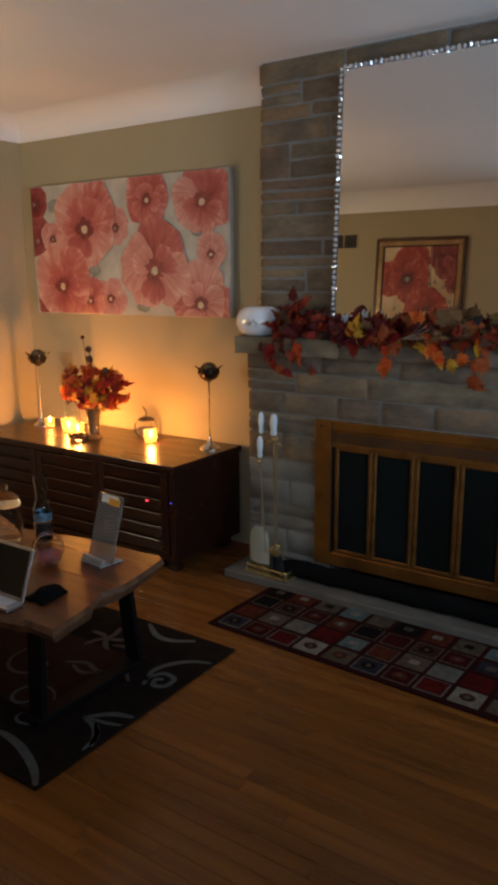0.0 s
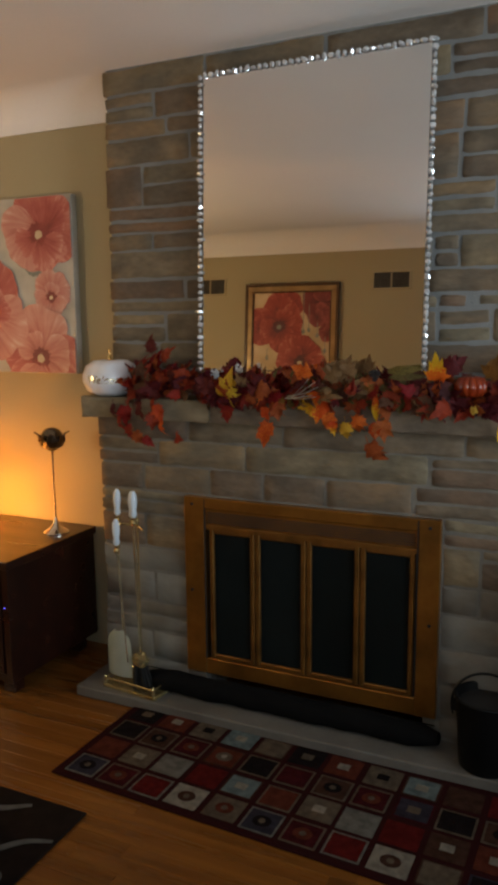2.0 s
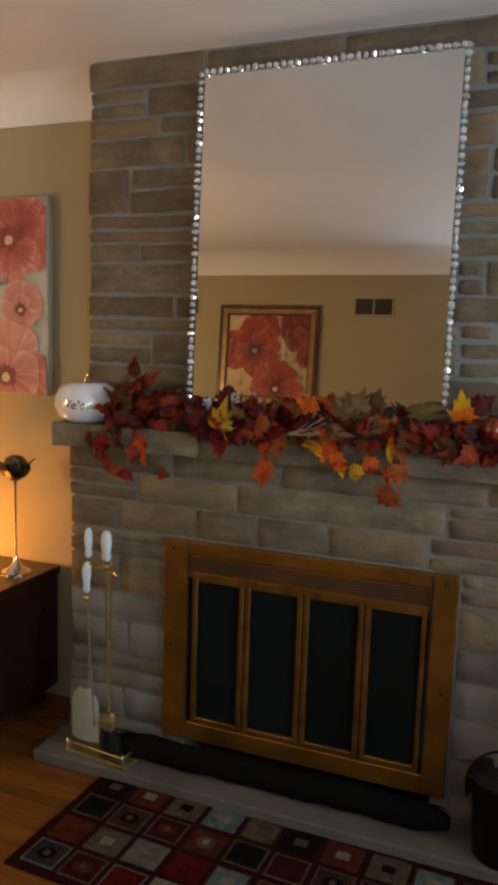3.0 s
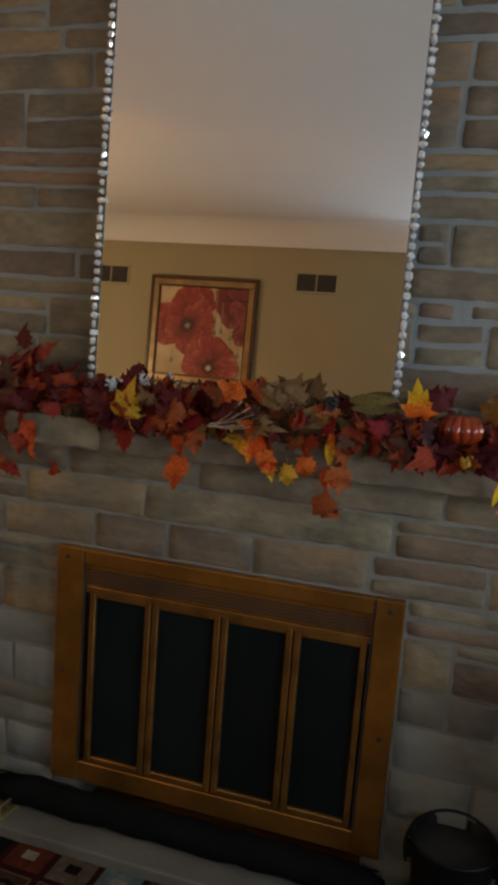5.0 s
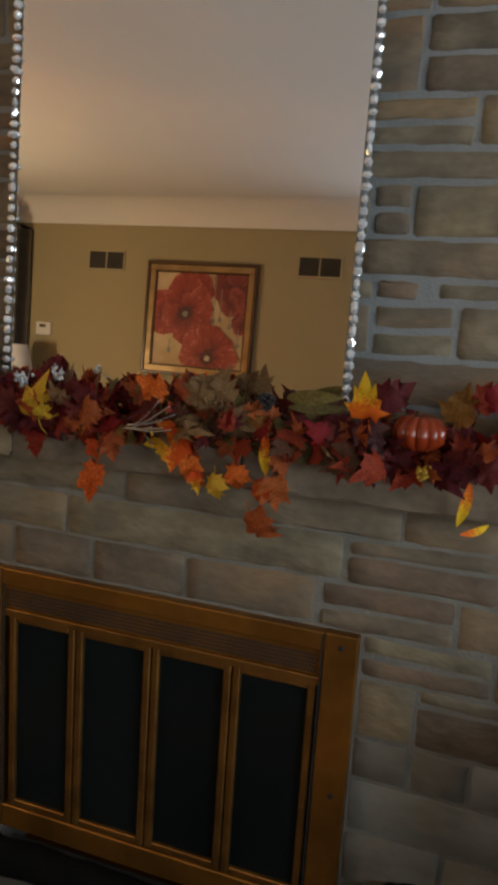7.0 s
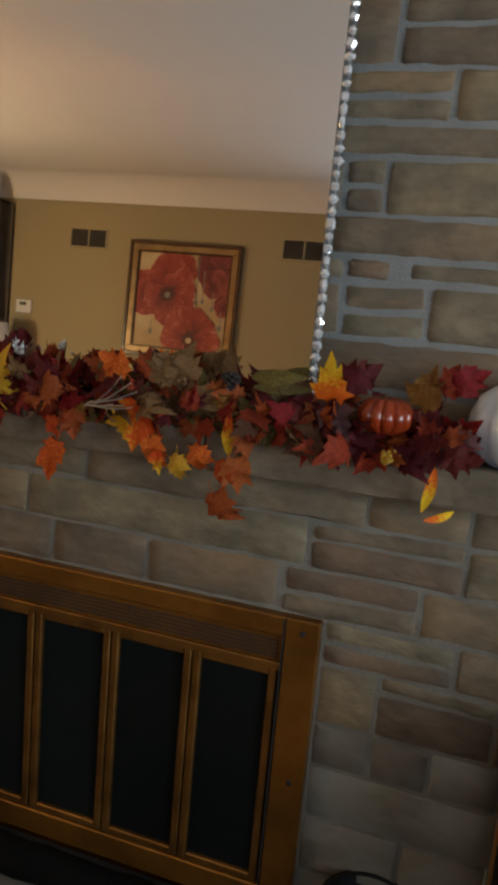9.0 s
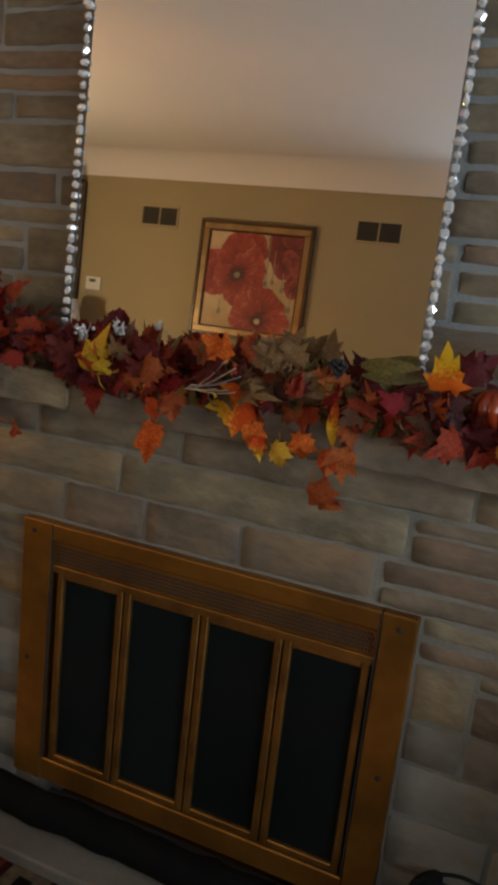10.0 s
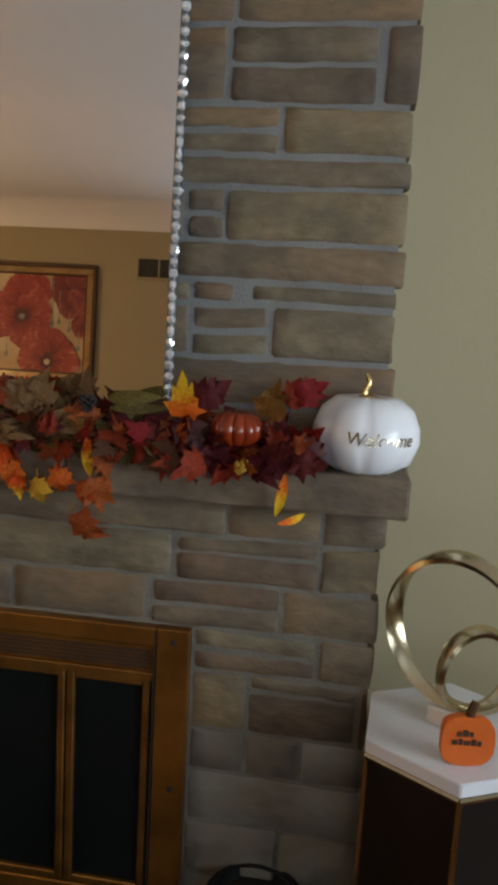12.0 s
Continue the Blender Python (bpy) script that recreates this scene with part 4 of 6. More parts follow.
PETAL = {
    "coral": brushed("paint_coral", ((0.0, (0.20, 0.032, 0.026)), (0.35, (0.37, 0.078, 0.062)), (0.72, (0.46, 0.132, 0.104)), (1.0, (0.60, 0.30, 0.24)))),
    "pink": brushed("paint_pink", ((0.0, (0.30, 0.09, 0.075)), (0.4, (0.46, 0.17, 0.14)), (0.8, (0.53, 0.26, 0.215)), (1.0, (0.60, 0.38, 0.32)))),
    "rose": brushed("paint_rose", ((0.0, (0.17, 0.026, 0.024)), (0.35, (0.32, 0.058, 0.048)), (0.8, (0.42, 0.105, 0.085)), (1.0, (0.54, 0.22, 0.18)))),
    "blush": brushed("paint_blush", ((0.0, (0.34, 0.095, 0.075)), (0.40, (0.47, 0.17, 0.135)), (0.80, (0.55, 0.27, 0.21)), (1.0, (0.62, 0.40, 0.33)))),
    "dark": brushed("paint_dark_red", ((0.0, (0.10, 0.018, 0.018)), (0.5, (0.22, 0.034, 0.032)), (1.0, (0.36, 0.085, 0.07)))),
    "plum": brushed("paint_plum", ((0.0, (0.085, 0.012, 0.014)), (0.6, (0.17, 0.020, 0.020)), (1.0, (0.25, 0.035, 0.028)))),
    "scarlet": brushed("paint_scarlet", ((0.0, (0.075, 0.008, 0.007)), (0.35, (0.22, 0.022, 0.015)), (0.75, (0.32, 0.040, 0.026)), (1.0, (0.48, 0.13, 0.09)))),
    "vermilion": brushed("paint_vermilion", ((0.0, (0.11, 0.010, 0.008)), (0.4, (0.28, 0.034, 0.021)), (0.80, (0.38, 0.062, 0.040)), (1.0, (0.56, 0.22, 0.15)))),
    "orange": brushed("paint_orange", ((0.0, (0.32, 0.07, 0.04)), (0.4, (0.50, 0.14, 0.08)), (1.0, (0.62, 0.29, 0.20)))),
}
SEED_CREAM = mat("paint_pale", (0.62, 0.50, 0.33), 0.6, colour2=(0.5, 0.38, 0.24), scale=40)
SEED_GREY = mat("paint_grey_green", (0.20, 0.21, 0.17), 0.7, colour2=(0.30, 0.30, 0.26), scale=25, amount=1.5)


def poppy(parent, place, cu, cv, r, kind, seed, lo=(0, 0), hi=(1, 1), layer=0.0, core=True):
    """A painted open poppy: overlapping wavy petals round a dark throat and a pale heart; place maps (u, v, depth) in metres to the world."""
    g = random.Random(seed)

    def clamp(u, v):
        return min(max(u, lo[0]), hi[0]), min(max(v, lo[1]), hi[1])

    shades = [PETAL[q] for q in {"coral": ("coral", "rose", "coral", "blush"), "pink": ("pink", "blush", "pink"), "dark": ("dark", "plum", "dark"),
                                 "orange": ("orange", "coral", "orange"), "scarlet": ("scarlet", "vermilion", "scarlet")}[kind]]
    su, sv = cu + 0.05 * r * g.uniform(-1, 1), cv + 0.12 * r
    bm = bmesh.new()
    q = 0.10 if core else 0.03
    bm.faces.new([bm.verts.new(place(*clamp(su + r * q * math.cos(a) * g.uniform(0.8, 1.1), sv + r * q * math.sin(a) * g.uniform(0.75, 1.05)), layer + 0.00062)) for a in [2 * math.pi * i / 14 for i in range(14)]])
    ob = part("painted_poppy", bm, (SEED_CREAM if core is True else core) if core else shades[0], parent)
    if core:
        ring = [(su + r * 0.27 * g.uniform(0.6, 1.2) * math.cos(2 * math.pi * i / 30), sv - 0.03 * r + r * 0.24 * g.uniform(0.6, 1.2) * math.sin(2 * math.pi * i / 30)) for i in range(30)]
        bm = bmesh.new()
        bm.faces.new([bm.verts.new(place(*clamp(*p), layer + 0.00056)) for p in ring])
        part("throat", bm, PETAL["rose"] if kind != "scarlet" else PETAL["plum"], ob)
    turn = g.uniform(0, 6.28)
    # four wide back petals, then cupped ones in front
    plan = [(turn + math.pi * k / 2 + g.uniform(-0.2, 0.2), g.uniform(0.88, 1.08), g.uniform(0.95, 1.2), cu, cv) for k in range(4)]
    plan += [(turn + 0.7 + 2 * math.pi * k / 3 + g.uniform(-0.3, 0.3), g.uniform(0.60, 0.80), g.uniform(0.8, 1.1), su, sv) for k in range(3)]
    m_, rings = 33, (0.03, 0.2, 0.4, 0.6, 0.8, 0.92, 1.0)
    for k, (a0, rk, half, ou, ov) in enumerate(plan):
        bm = bmesh.new()
        uv = bm.loops.layers.uv.new("stroke")
        p1, p2, p3 = g.uniform(0, 6.28), g.uniform(0, 6.28), g.uniform(0, 6.28)
        grid, tex = [], {}
        for f in rings:
            row = []
            for i in range(m_):
                w = -1 + 2 * i / (m_ - 1)
                rim = r * rk * (1 - 0.12 * w * w - 0.34 * w ** 8) * (1 + 0.04 * math.sin(4 * w + p1) + 0.03 * math.sin(9 * w + p2) + 0.012 * math.sin(23 * w + p3))
                a = a0 + half * w * (1 - 0.25 * (1 - f)) + 0.10 * math.sin(3 * f + p3)
                v = bm.verts.new(place(*clamp(ou + rim * f * math.cos(a), ov + rim * f * math.sin(a)), layer + 0.0002 + 0.00005 * k))
                tex[v] = (w, 0.80 * f)
                row.append(v)
            grid.append(row)
        for a, b in zip(grid, grid[1:]):
            for i in range(m_ - 1):
                face = bm.faces.new((a[i], b[i], b[i + 1], a[i + 1]))
                for lp in face.loops:
                    lp[uv].uv = tex[lp.vert]
        part("petal", bm, shades[g.randrange(len(shades))], ob)
    return ob


def blot(parent, place, cu, cv, ru, rv, material, seed, lo, hi, layer=0.0006, name="painted_bud"):
    g = random.Random(seed)
    bm = bmesh.new()
    ring = []
    for i in range(18):
        a = 2 * math.pi * i / 18
        u, v = cu + ru * math.cos(a) * g.uniform(0.8, 1.15), cv + rv * math.sin(a) * g.uniform(0.8, 1.15)
        ring.append(bm.verts.new(place(min(max(u, lo[0]), hi[0]), min(max(v, lo[1]), hi[1]), layer)))
    bm.faces.new(ring)
    return part(name, bm, material, parent)


# wide canvas over the console
PX0, PX1, PZ0, PZ1 = -3.622, -2.095, 1.262, 2.028
canvas = thing("canvas_painting", "wide unframed canvas painting of coral poppies on pale grey", "painting", at=(0, 0, 0))
part("canvas", box((PX0, Y1 - 0.040, PZ0), (PX1, Y1 - 0.002, PZ1), 0.003), CREAM, canvas)
PW, PH = PX1 - PX0, PZ1 - PZ0


def on_canvas(u, v, d):
    return (PX0 + u, Y1 - 0.040 - d, PZ1 - v)


lo, hi = (0.004, 0.004), (PW - 0.004, PH - 0.004)
for i, (u, v, ru) in enumerate(((0.35, 0.66, 0.05), (0.86, 0.40, 0.045), (0.60, 0.92, 0.055), (0.13, 0.16, 0.05), (0.62, 0.31, 0.05))):
    blot(canvas, on_canvas, u * PW, v * PH, ru, ru * 0.8, SEED_GREY, i, lo, hi)
n = 0
for u, v, r, k in ((0.02, 0.12, 0.11, "dark"), (0.03, 0.40, 0.13, "dark"), (0.12, 0.40, 0.10, "pink"), (0.47, 0.34, 0.11, "pink"), (0.43, 0.86, 0.12, "pink"),
                   (0.32, 0.88, 0.12, "orange"), (0.55, 0.72, 0.09, "pink"), (0.92, 0.55, 0.10, "pink"), (0.63, 0.15, 0.15, "coral"), (0.89, 0.18, 0.20, "coral")):
    poppy(canvas, on_canvas, u * PW, v * PH, 1.05 * r, k, 40 + n, lo, hi, 0.0008 + 0.0005 * n, core=SEED_GREY if n < 4 else True)
    n += 1
for u, v, r, k in ((0.10, 0.92, 0.12, "dark"), (0.31, 0.31, 0.235, "coral"), (0.16, 0.75, 0.21, "coral"), (0.87, 0.88, 0.19, "coral"), (0.655, 0.63, 0.235, "coral")):
    poppy(canvas, on_canvas, u * PW, v * PH, 1.12 * r, k, 40 + n, lo, hi, 0.0008 + 0.0005 * n)
    n += 1

# framed picture on the wall facing the fireplace
GX0, GX1, GZ0, GZ1 = -2.651, -1.852, 1.276, 2.042
pic = thing("framed_picture", "square poppy painting in a dark and gold wooden frame", "picture")
FRAME_DARK = mat("dark_frame", (0.11, 0.055, 0.020), 0.35, colour2=(0.06, 0.03, 0.012), scale=20)
FRAME_GOLD = mat("gold_frame", (0.36, 0.235, 0.105), 0.4, 0.4, colour2=(0.25, 0.155, 0.065), scale=10, amount=1.5)


def frame_ring(name, x0, x1, z0, z1, w, y0, y1, material, parent):
    for a, b in (((x0, z0), (x1, z0 + w)), ((x0, z1 - w), (x1, z1))):
        part(name, box((a[0], y0, a[1]), (b[0], y1, b[1]), 0.003), material, parent)
    for xa in (x0, x1 - w):
        part(name, box((xa, y0, z0 + w), (xa + w, y1, z1 - w), 0.003), material, parent)


frame_ring("frame_outer", GX0, GX1, GZ0, GZ1, 0.022, Y0 + 0.002, Y0 + 0.038, FRAME_DARK, pic)
frame_ring("frame_inner", GX0 + 0.022, GX1 - 0.022, GZ0 + 0.022, GZ1 - 0.022, 0.040, Y0 + 0.002, Y0 + 0.030, FRAME_GOLD, pic)
frame_ring("frame_lip", GX0 + 0.062, GX1 - 0.062, GZ0 + 0.062, GZ1 - 0.062, 0.010, Y0 + 0.002, Y0 + 0.026, FRAME_DARK, pic)
QX0, QX1, QZ0, QZ1 = GX0 + 0.07, GX1 - 0.07, GZ0 + 0.07, GZ1 - 0.07
part("canvas", box((QX0, Y0 + 0.002, QZ0), (QX1, Y0 + 0.012, QZ1)), mat("canvas_ivory", (0.66, 0.52, 0.33), 0.7, colour2=(0.50, 0.36, 0.20), scale=5, amount=1.6, fine=0.08), pic)
QW, QH = QX1 - QX0, QZ1 - QZ0


def on_picture(u, v, d):
    return (QX0 + u, Y0 + 0.012 + d, QZ1 - v)


lo, hi = (0.0, 0.0), (QW, QH)
for cu, cv, r, n in ((0.90, 0.12, 0.20, 81), (0.84, 0.30, 0.10, 82), (0.98, 0.50, 0.085, 83)):
    poppy(pic, on_picture, cu * QW, cv * QH, r, "dark", n, lo, hi, 0.0004 + 0.0008 * (n - 81), core=False)
for i, (u, v0, v1) in enumerate(((0.66, 0.0, 0.50), (0.73, 0.16, 0.48), (0.84, 0.38, 0.55), (0.19, 0.72, 0.84), (0.30, 0.0, 0.06), (0.57, 0.0, 0.05), (0.94, 0.56, 0.74))):
    bm = bmesh.new()
    bm.faces.new([bm.verts.new(on_picture(u * QW + s, v * QH, 0.0030)) for s, v in ((-0.003, v0), (0.003, v0), (0.003, v1), (-0.003, v1))])
    part("painted_stalk", bm, SEED_GREY, pic)
    blot(pic, on_picture, u * QW, v1 * QH, 0.014, 0.020, SEED_GREY, i, lo, hi, 0.0034)
poppy(pic, on_picture, 0.12 * QW, 0.42 * QH, 0.17, "scarlet", 95, lo, hi, 0.0040, core=False)
poppy(pic, on_picture, 0.42 * QW, 0.22 * QH, 0.16, "scarlet", 96, lo, hi, 0.0056, core=False)
poppy(pic, on_picture, 0.36 * QW, 0.40 * QH, 0.215, "scarlet", 91, lo, hi, 0.0072, core=SEED_GREY)
poppy(pic, on_picture, 0.52 * QW, 0.72 * QH, 0.12, "scarlet", 97, lo, hi, 0.0088, core=False)
poppy(pic, on_picture, 0.63 * QW, 0.86 * QH, 0.205, "scarlet", 92, lo, hi, 0.0104)


# ---- wall registers, thermostat ----
def register(x0, z0, w, h):
    ob = thing("wall_vent", "painted metal wall register with dark louvres", "wall vent", "wall vents", (x0, Y0, z0))
    DARK = mat("vent_dark", (0.03, 0.028, 0.024), 0.8)
    FR = mat("vent_paint", (0.43, 0.36, 0.22), 0.5, colour2=(0.38, 0.32, 0.19), scale=9)
    part("backing", box((0.012, 0.0005, 0.012), (w - 0.012, 0.003, h - 0.012)), DARK, ob)
    for lo_, hi_ in (((0, 0), (w, 0.014)), ((0, h - 0.014), (w, h)), ((0, 0.014), (0.014, h - 0.014)), ((w - 0.014, 0.014), (w, h - 0.014)), ((w / 2 - 0.005, 0.014), (w / 2 + 0.005, h - 0.014))):
        part("frame", box((lo_[0], 0.0005, lo_[1]), (hi_[0], 0.009, hi_[1]), 0.002), FR, ob)
    for k in range(12):
        for a, b in ((0.014, w / 2 - 0.005), (w / 2 + 0.005, w - 0.014)):
            x = a + (b - a) * (k + 0.5) / 12
            part("louvre", box((x - 0.0025, 0.003, 0.014), (x + 0.0025, 0.006, h - 0.014)), mat("vent_louvre", (0.085, 0.078, 0.062), 0.6), ob)
    return ob


register(-3.139, 1.962, 0.294, 0.142)
register(-1.601, 1.975, 0.299, 0.142)
th = thing("thermostat", "small white wall thermostat with dark display", "thermostat", at=(-3.464, Y0, 1.525))
part("housing", box((-0.062, 0.0005, -0.047), (0.062, 0.026, 0.047), 0.006, 2), TRIM_WHITE, th)
part("display", box((-0.030, 0.024, 0.008), (0.024, 0.0275, 0.030), 0.001), mat("lcd", (0.10, 0.11, 0.09), 0.3), th)

# taupe curtain and an unlit lamp in the far corner
cur = thing("curtain", "dark taupe curtain hanging in the corner", "curtain", at=(X0, 0, 0))
bm = bmesh.new()
rows = []
for i in range(60):
    y = 0.105 + 1.40 * i / 59
    x = 0.115 + 0.042 * math.sin(i * 0.95 + 1.2) + 0.008 * math.sin(i * 2.3)
    rows.append([bm.verts.new((x, y, 0.03)), bm.verts.new((x * 1.02, y, 1.2)), bm.verts.new((x * 0.9, y, 2.225))])
for a, b in zip(rows, rows[1:]):
    for j in range(2):
        bm.faces.new((a[j], b[j], b[j + 1], a[j + 1]))
bmesh.ops.solidify(bm, geom=bm.faces[:], thickness=0.003)
part("cloth", bm, mat("taupe_cloth", (0.20, 0.175, 0.145), 0.9, colour2=(0.15, 0.13, 0.105), scale=20, bump=0.3, bump_scale=300), cur, smooth=True)
part("rod", tube([(0.11, 0.10, 2.232), (0.11, 1.63, 2.232)], 0.010, 10), BLACK_STEEL, cur)
for y in (0.30, 1.61):
    part("bracket", box((0.001, y - 0.008, 2.222), (0.112, y + 0.008, 2.242), 0.002), BLACK_STEEL, cur)
dim = thing("reading_lamp", "unlit standing lamp with a pale grey-white tapered shade", "floor lamp", at=(-3.455, 0.42, 0))
part("base", lathe([(0.12, 0), (0.12, 0.012), (0.03, 0.022), (0.010, 0.045)], 28), BLACK_STEEL, dim, smooth=True)
part("pole", lathe([(0.010, 0.04), (0.010, 1.18), (0.014, 1.20)], 12), BLACK_STEEL, dim, smooth=True)
part("shade", lathe([(0.130, 1.13), (0.080, 1.392), (0.077, 1.392), (0.127, 1.13)], 32, cap=False), mat("pale_shade", (0.62, 0.61, 0.62), 0.8), dim, "pale fabric shade", smooth=True)

# ---- coffee table ----
TX0, TX1, TY0, TY1, TZ = -2.85, -1.395, 1.545, 2.14, 0.487
tbl = thing("coffee_table", "live-edge wooden coffee table with black steel loop legs", "coffee table")
WALNUT = mat("live_edge_wood", (0.135, 0.043, 0.013), 0.3, colour2=(0.060, 0.019, 0.007), scale=5, amount=1.6, fine=0.2, fine_scale=60, stretch=(0.5, 5, 3), coat=0.08, bump=0.1)
BARK = mat("live_edge_bark", (0.17, 0.085, 0.036), 0.6, colour2=(0.075, 0.036, 0.018), scale=24, amount=1.5, bump=0.6, bump_scale=60)
bm = bmesh.new()
g = random.Random(12)
nx = 26


def edge_y(u, s):
    base = TY0 if s < 0 else TY1
    w = 0.030 * math.sin(u * 7 + s) + 0.016 * math.sin(u * 17 + 2 * s) + g.uniform(-0.004, 0.004)
    return base + w


top, bot = [], []
loop = [(TX1 - 0.004 * math.sin(k) + 0.10 * (k / 7 - 0.5) * -1 - (0.03 if k == 3 else 0), TY0 + (TY1 - TY0) * k / 7) for k in range(8)]
front = [(TX0 + (TX1 - TX0) * i / nx, edge_y(i / nx, -1)) for i in range(nx)]
back = [(TX1 - 0.03 - (TX1 - TX0) * i / nx, edge_y(1 - i / nx, 1)) for i in range(1, nx)]
ring = front + loop + back
vt = [bm.verts.new((x, y, TZ)) for x, y in ring]
vm = [bm.verts.new((x * 1.0 + 0.006 * (1 if x > TX1 - 0.1 else 0), y + (-0.008 if y < 1.8 else 0.008), TZ - 0.018)) for x, y in ring]
vb = [bm.verts.new((x - (0.012 if x > TX1 - 0.1 else 0), y + (0.016 if y < 1.8 else -0.016), TZ - 0.052)) for x, y in ring]
f = bm.faces.new(vt)
bm.faces.new(list(reversed(vb)))
for a, b in ((vt, vm), (vm, vb)):
    for i in range(len(ring)):
        j = (i + 1) % len(ring)
        q = bm.faces.new((a[i], b[i], b[j], a[j]))
        q.material_index = 1
bmesh.ops.recalc_face_normals(bm, faces=bm.faces)
part("tabletop", bm, [WALNUT, BARK], tbl, "live-edge slab with pale bark edge")
for x in (-1.625, -2.62):
    leg = part("loop_leg", box((x - 0.035, 1.66, 0.012), (x + 0.035, 2.19, 0.034), 0.003), BLACK_STEEL, tbl, "black steel loop leg")
    for y0_, y1_ in ((1.69, 1.71), (2.165, 2.115)):
        part("upright", box((-0.035, -0.012, 0), (0.035, 0.012, TZ - 0.075), 0.003, 1, Matrix(((1, 0, 0, x), (0, 1, (y1_ - y0_) / (TZ - 0.075), y0_), (0, 0, 1, 0.030), (0, 0, 0, 1)))), BLACK_STEEL, leg)
    part("mounting_plate", box((x - 0.04, 1.66, TZ - 0.060), (x + 0.04, 2.09, TZ - 0.050), 0.002), BLACK_STEEL, leg)

# ---- things on the coffee table ----
lap = thing("laptop", "open silver laptop with a dark screen on the table", "laptop", at=(-1.672, 1.492, TZ), rz=0)
ALU = mat("aluminium", (0.55, 0.55, 0.56), 0.35, 0.9, colour2=(0.48, 0.48, 0.5), scale=30)
part("base", box((-0.13, 0.045, 0.001), (0.13, 0.11, 0.016), 0.004, 2), ALU, lap)
part("keyboard", box((-0.115, 0.052, 0.0155), (0.115, 0.098, 0.0175), 0.001), mat("keys", (0.5, 0.52, 0.58), 0.5), lap)
lidm = Matrix.Translation((0, 0.105, 0.016)) @ Matrix.Rotation(radians(-20), 4, "X")
lid = part("lid", box((-0.13, 0, 0), (0.13, 0.007, 0.165), 0.003, 2, lidm), ALU, lap)
part("screen", box((-0.120, -0.0012, 0.010), (0.120, 0.0, 0.156), 0, 1, lidm), mat("screen_black", (0.006, 0.006, 0.007), 0.15), lid)

sign = thing("acrylic_stand", "clear acrylic sign holder standing on the table", "sign holder", at=(-1.615, 2.0, TZ), rz=-8)
sm = Matrix.Rotation(radians(-16), 4, "X")
part("sheet", box((-0.068, -0.004, 0.004), (0.068, 0.004, 0.245), 0.002, 1, sm), mat("acrylic", (0.55, 0.55, 0.53), 0.08, transmission=0.75, colour2=(0.35, 0.34, 0.32), scale=14, amount=1.6, ior=1.3), sign)
part("card", box((-0.045, -0.0065, 0.212), (0.045, -0.0045, 0.240), 0, 1, sm), mat("label_card", (0.75, 0.75, 0.74), 0.5), sign)
part("sticker", box((-0.002, -0.0085, 0.208), (0.058, -0.0068, 0.232), 0, 1, sm), mat("orange_label", (0.70, 0.35, 0.02), 0.5), sign)
part("foot", box((-0.060, -0.045, 0.0), (0.060, 0.055, 0.010), 0.004, 2), mat("acrylic_foot", (0.7, 0.7, 0.68), 0.08, transmission=0.6), sign)
part("rest", box((-0.058, -0.034, 0.010), (0.058, -0.022, 0.030), 0.004, 2), mat("acrylic_foot", (0.7, 0.7, 0.68), 0.08, transmission=0.6), sign)

bot_ = thing("glass_bottle", "tall clear glass bottle with flared neck and blue label", "bottle", at=(-1.945, 2.03, TZ))
part("glass", lathe([(0.030, 0), (0.034, 0.006), (0.034, 0.140), (0.027, 0.160), (0.021, 0.172), (0.024, 0.215), (0.028, 0.262), (0.025, 0.262), (0.021, 0.215), (0.018, 0.172), (0.024, 0.158), (0.031, 0.138), (0.031, 0.010), (0.001, 0.008)], 24, cap=False), CLEAR, bot_, smooth=True)
part("label", lathe([(0.0346, 0.090), (0.0346, 0.122)], 24, cap=False), mat("blue_label", (0.16, 0.27, 0.36), 0.4, colour2=(0.04, 0.05, 0.06), scale=40, amount=1.6), bot_)
part("content", lathe([(0.030, 0.011), (0.030, 0.078), (0.001, 0.078)], 20, cap=False), mat("dark_liquid", (0.02, 0.018, 0.016), 0.2), bot_)

bowl = thing("glass_basket", "pink glass basket with a clear looped handle on the table", "glass basket", at=(-1.765, 1.895, TZ))
PINK = mat("pink_glass", (0.62, 0.22, 0.26), 0.06, transmission=0.6, colour2=(0.5, 0.15, 0.2), scale=12)
part("liquid", lathe([(0.028, 0.009), (0.040, 0.016), (0.050, 0.034), (0.001, 0.034)], 24, cap=False), PINK, bowl, "pink filling", smooth=True)
part("bowl", lathe([(0.030, 0), (0.046, 0.012), (0.058, 0.040), (0.055, 0.066), (0.052, 0.066), (0.054, 0.040), (0.042, 0.014), (0.001, 0.006)], 28, None, 10, 0.06, cap=False), CLEAR, bowl, smooth=True)
part("handle", tube(arc((0, 0, 0.060), 0.050, 0, math.pi, 14, (0.6, 0.8, 0), (0, 0, 1)), 0.006, 8), CLEAR, bowl, "clear glass loop handle", smooth=True)
part("rim", tube(arc((0, 0, 0.066), 0.0535, 0, 2 * math.pi * 27 / 28, 28, (1, 0, 0), (0, 1, 0)), 0.003, 6, True), CLEAR, bowl, smooth=True)

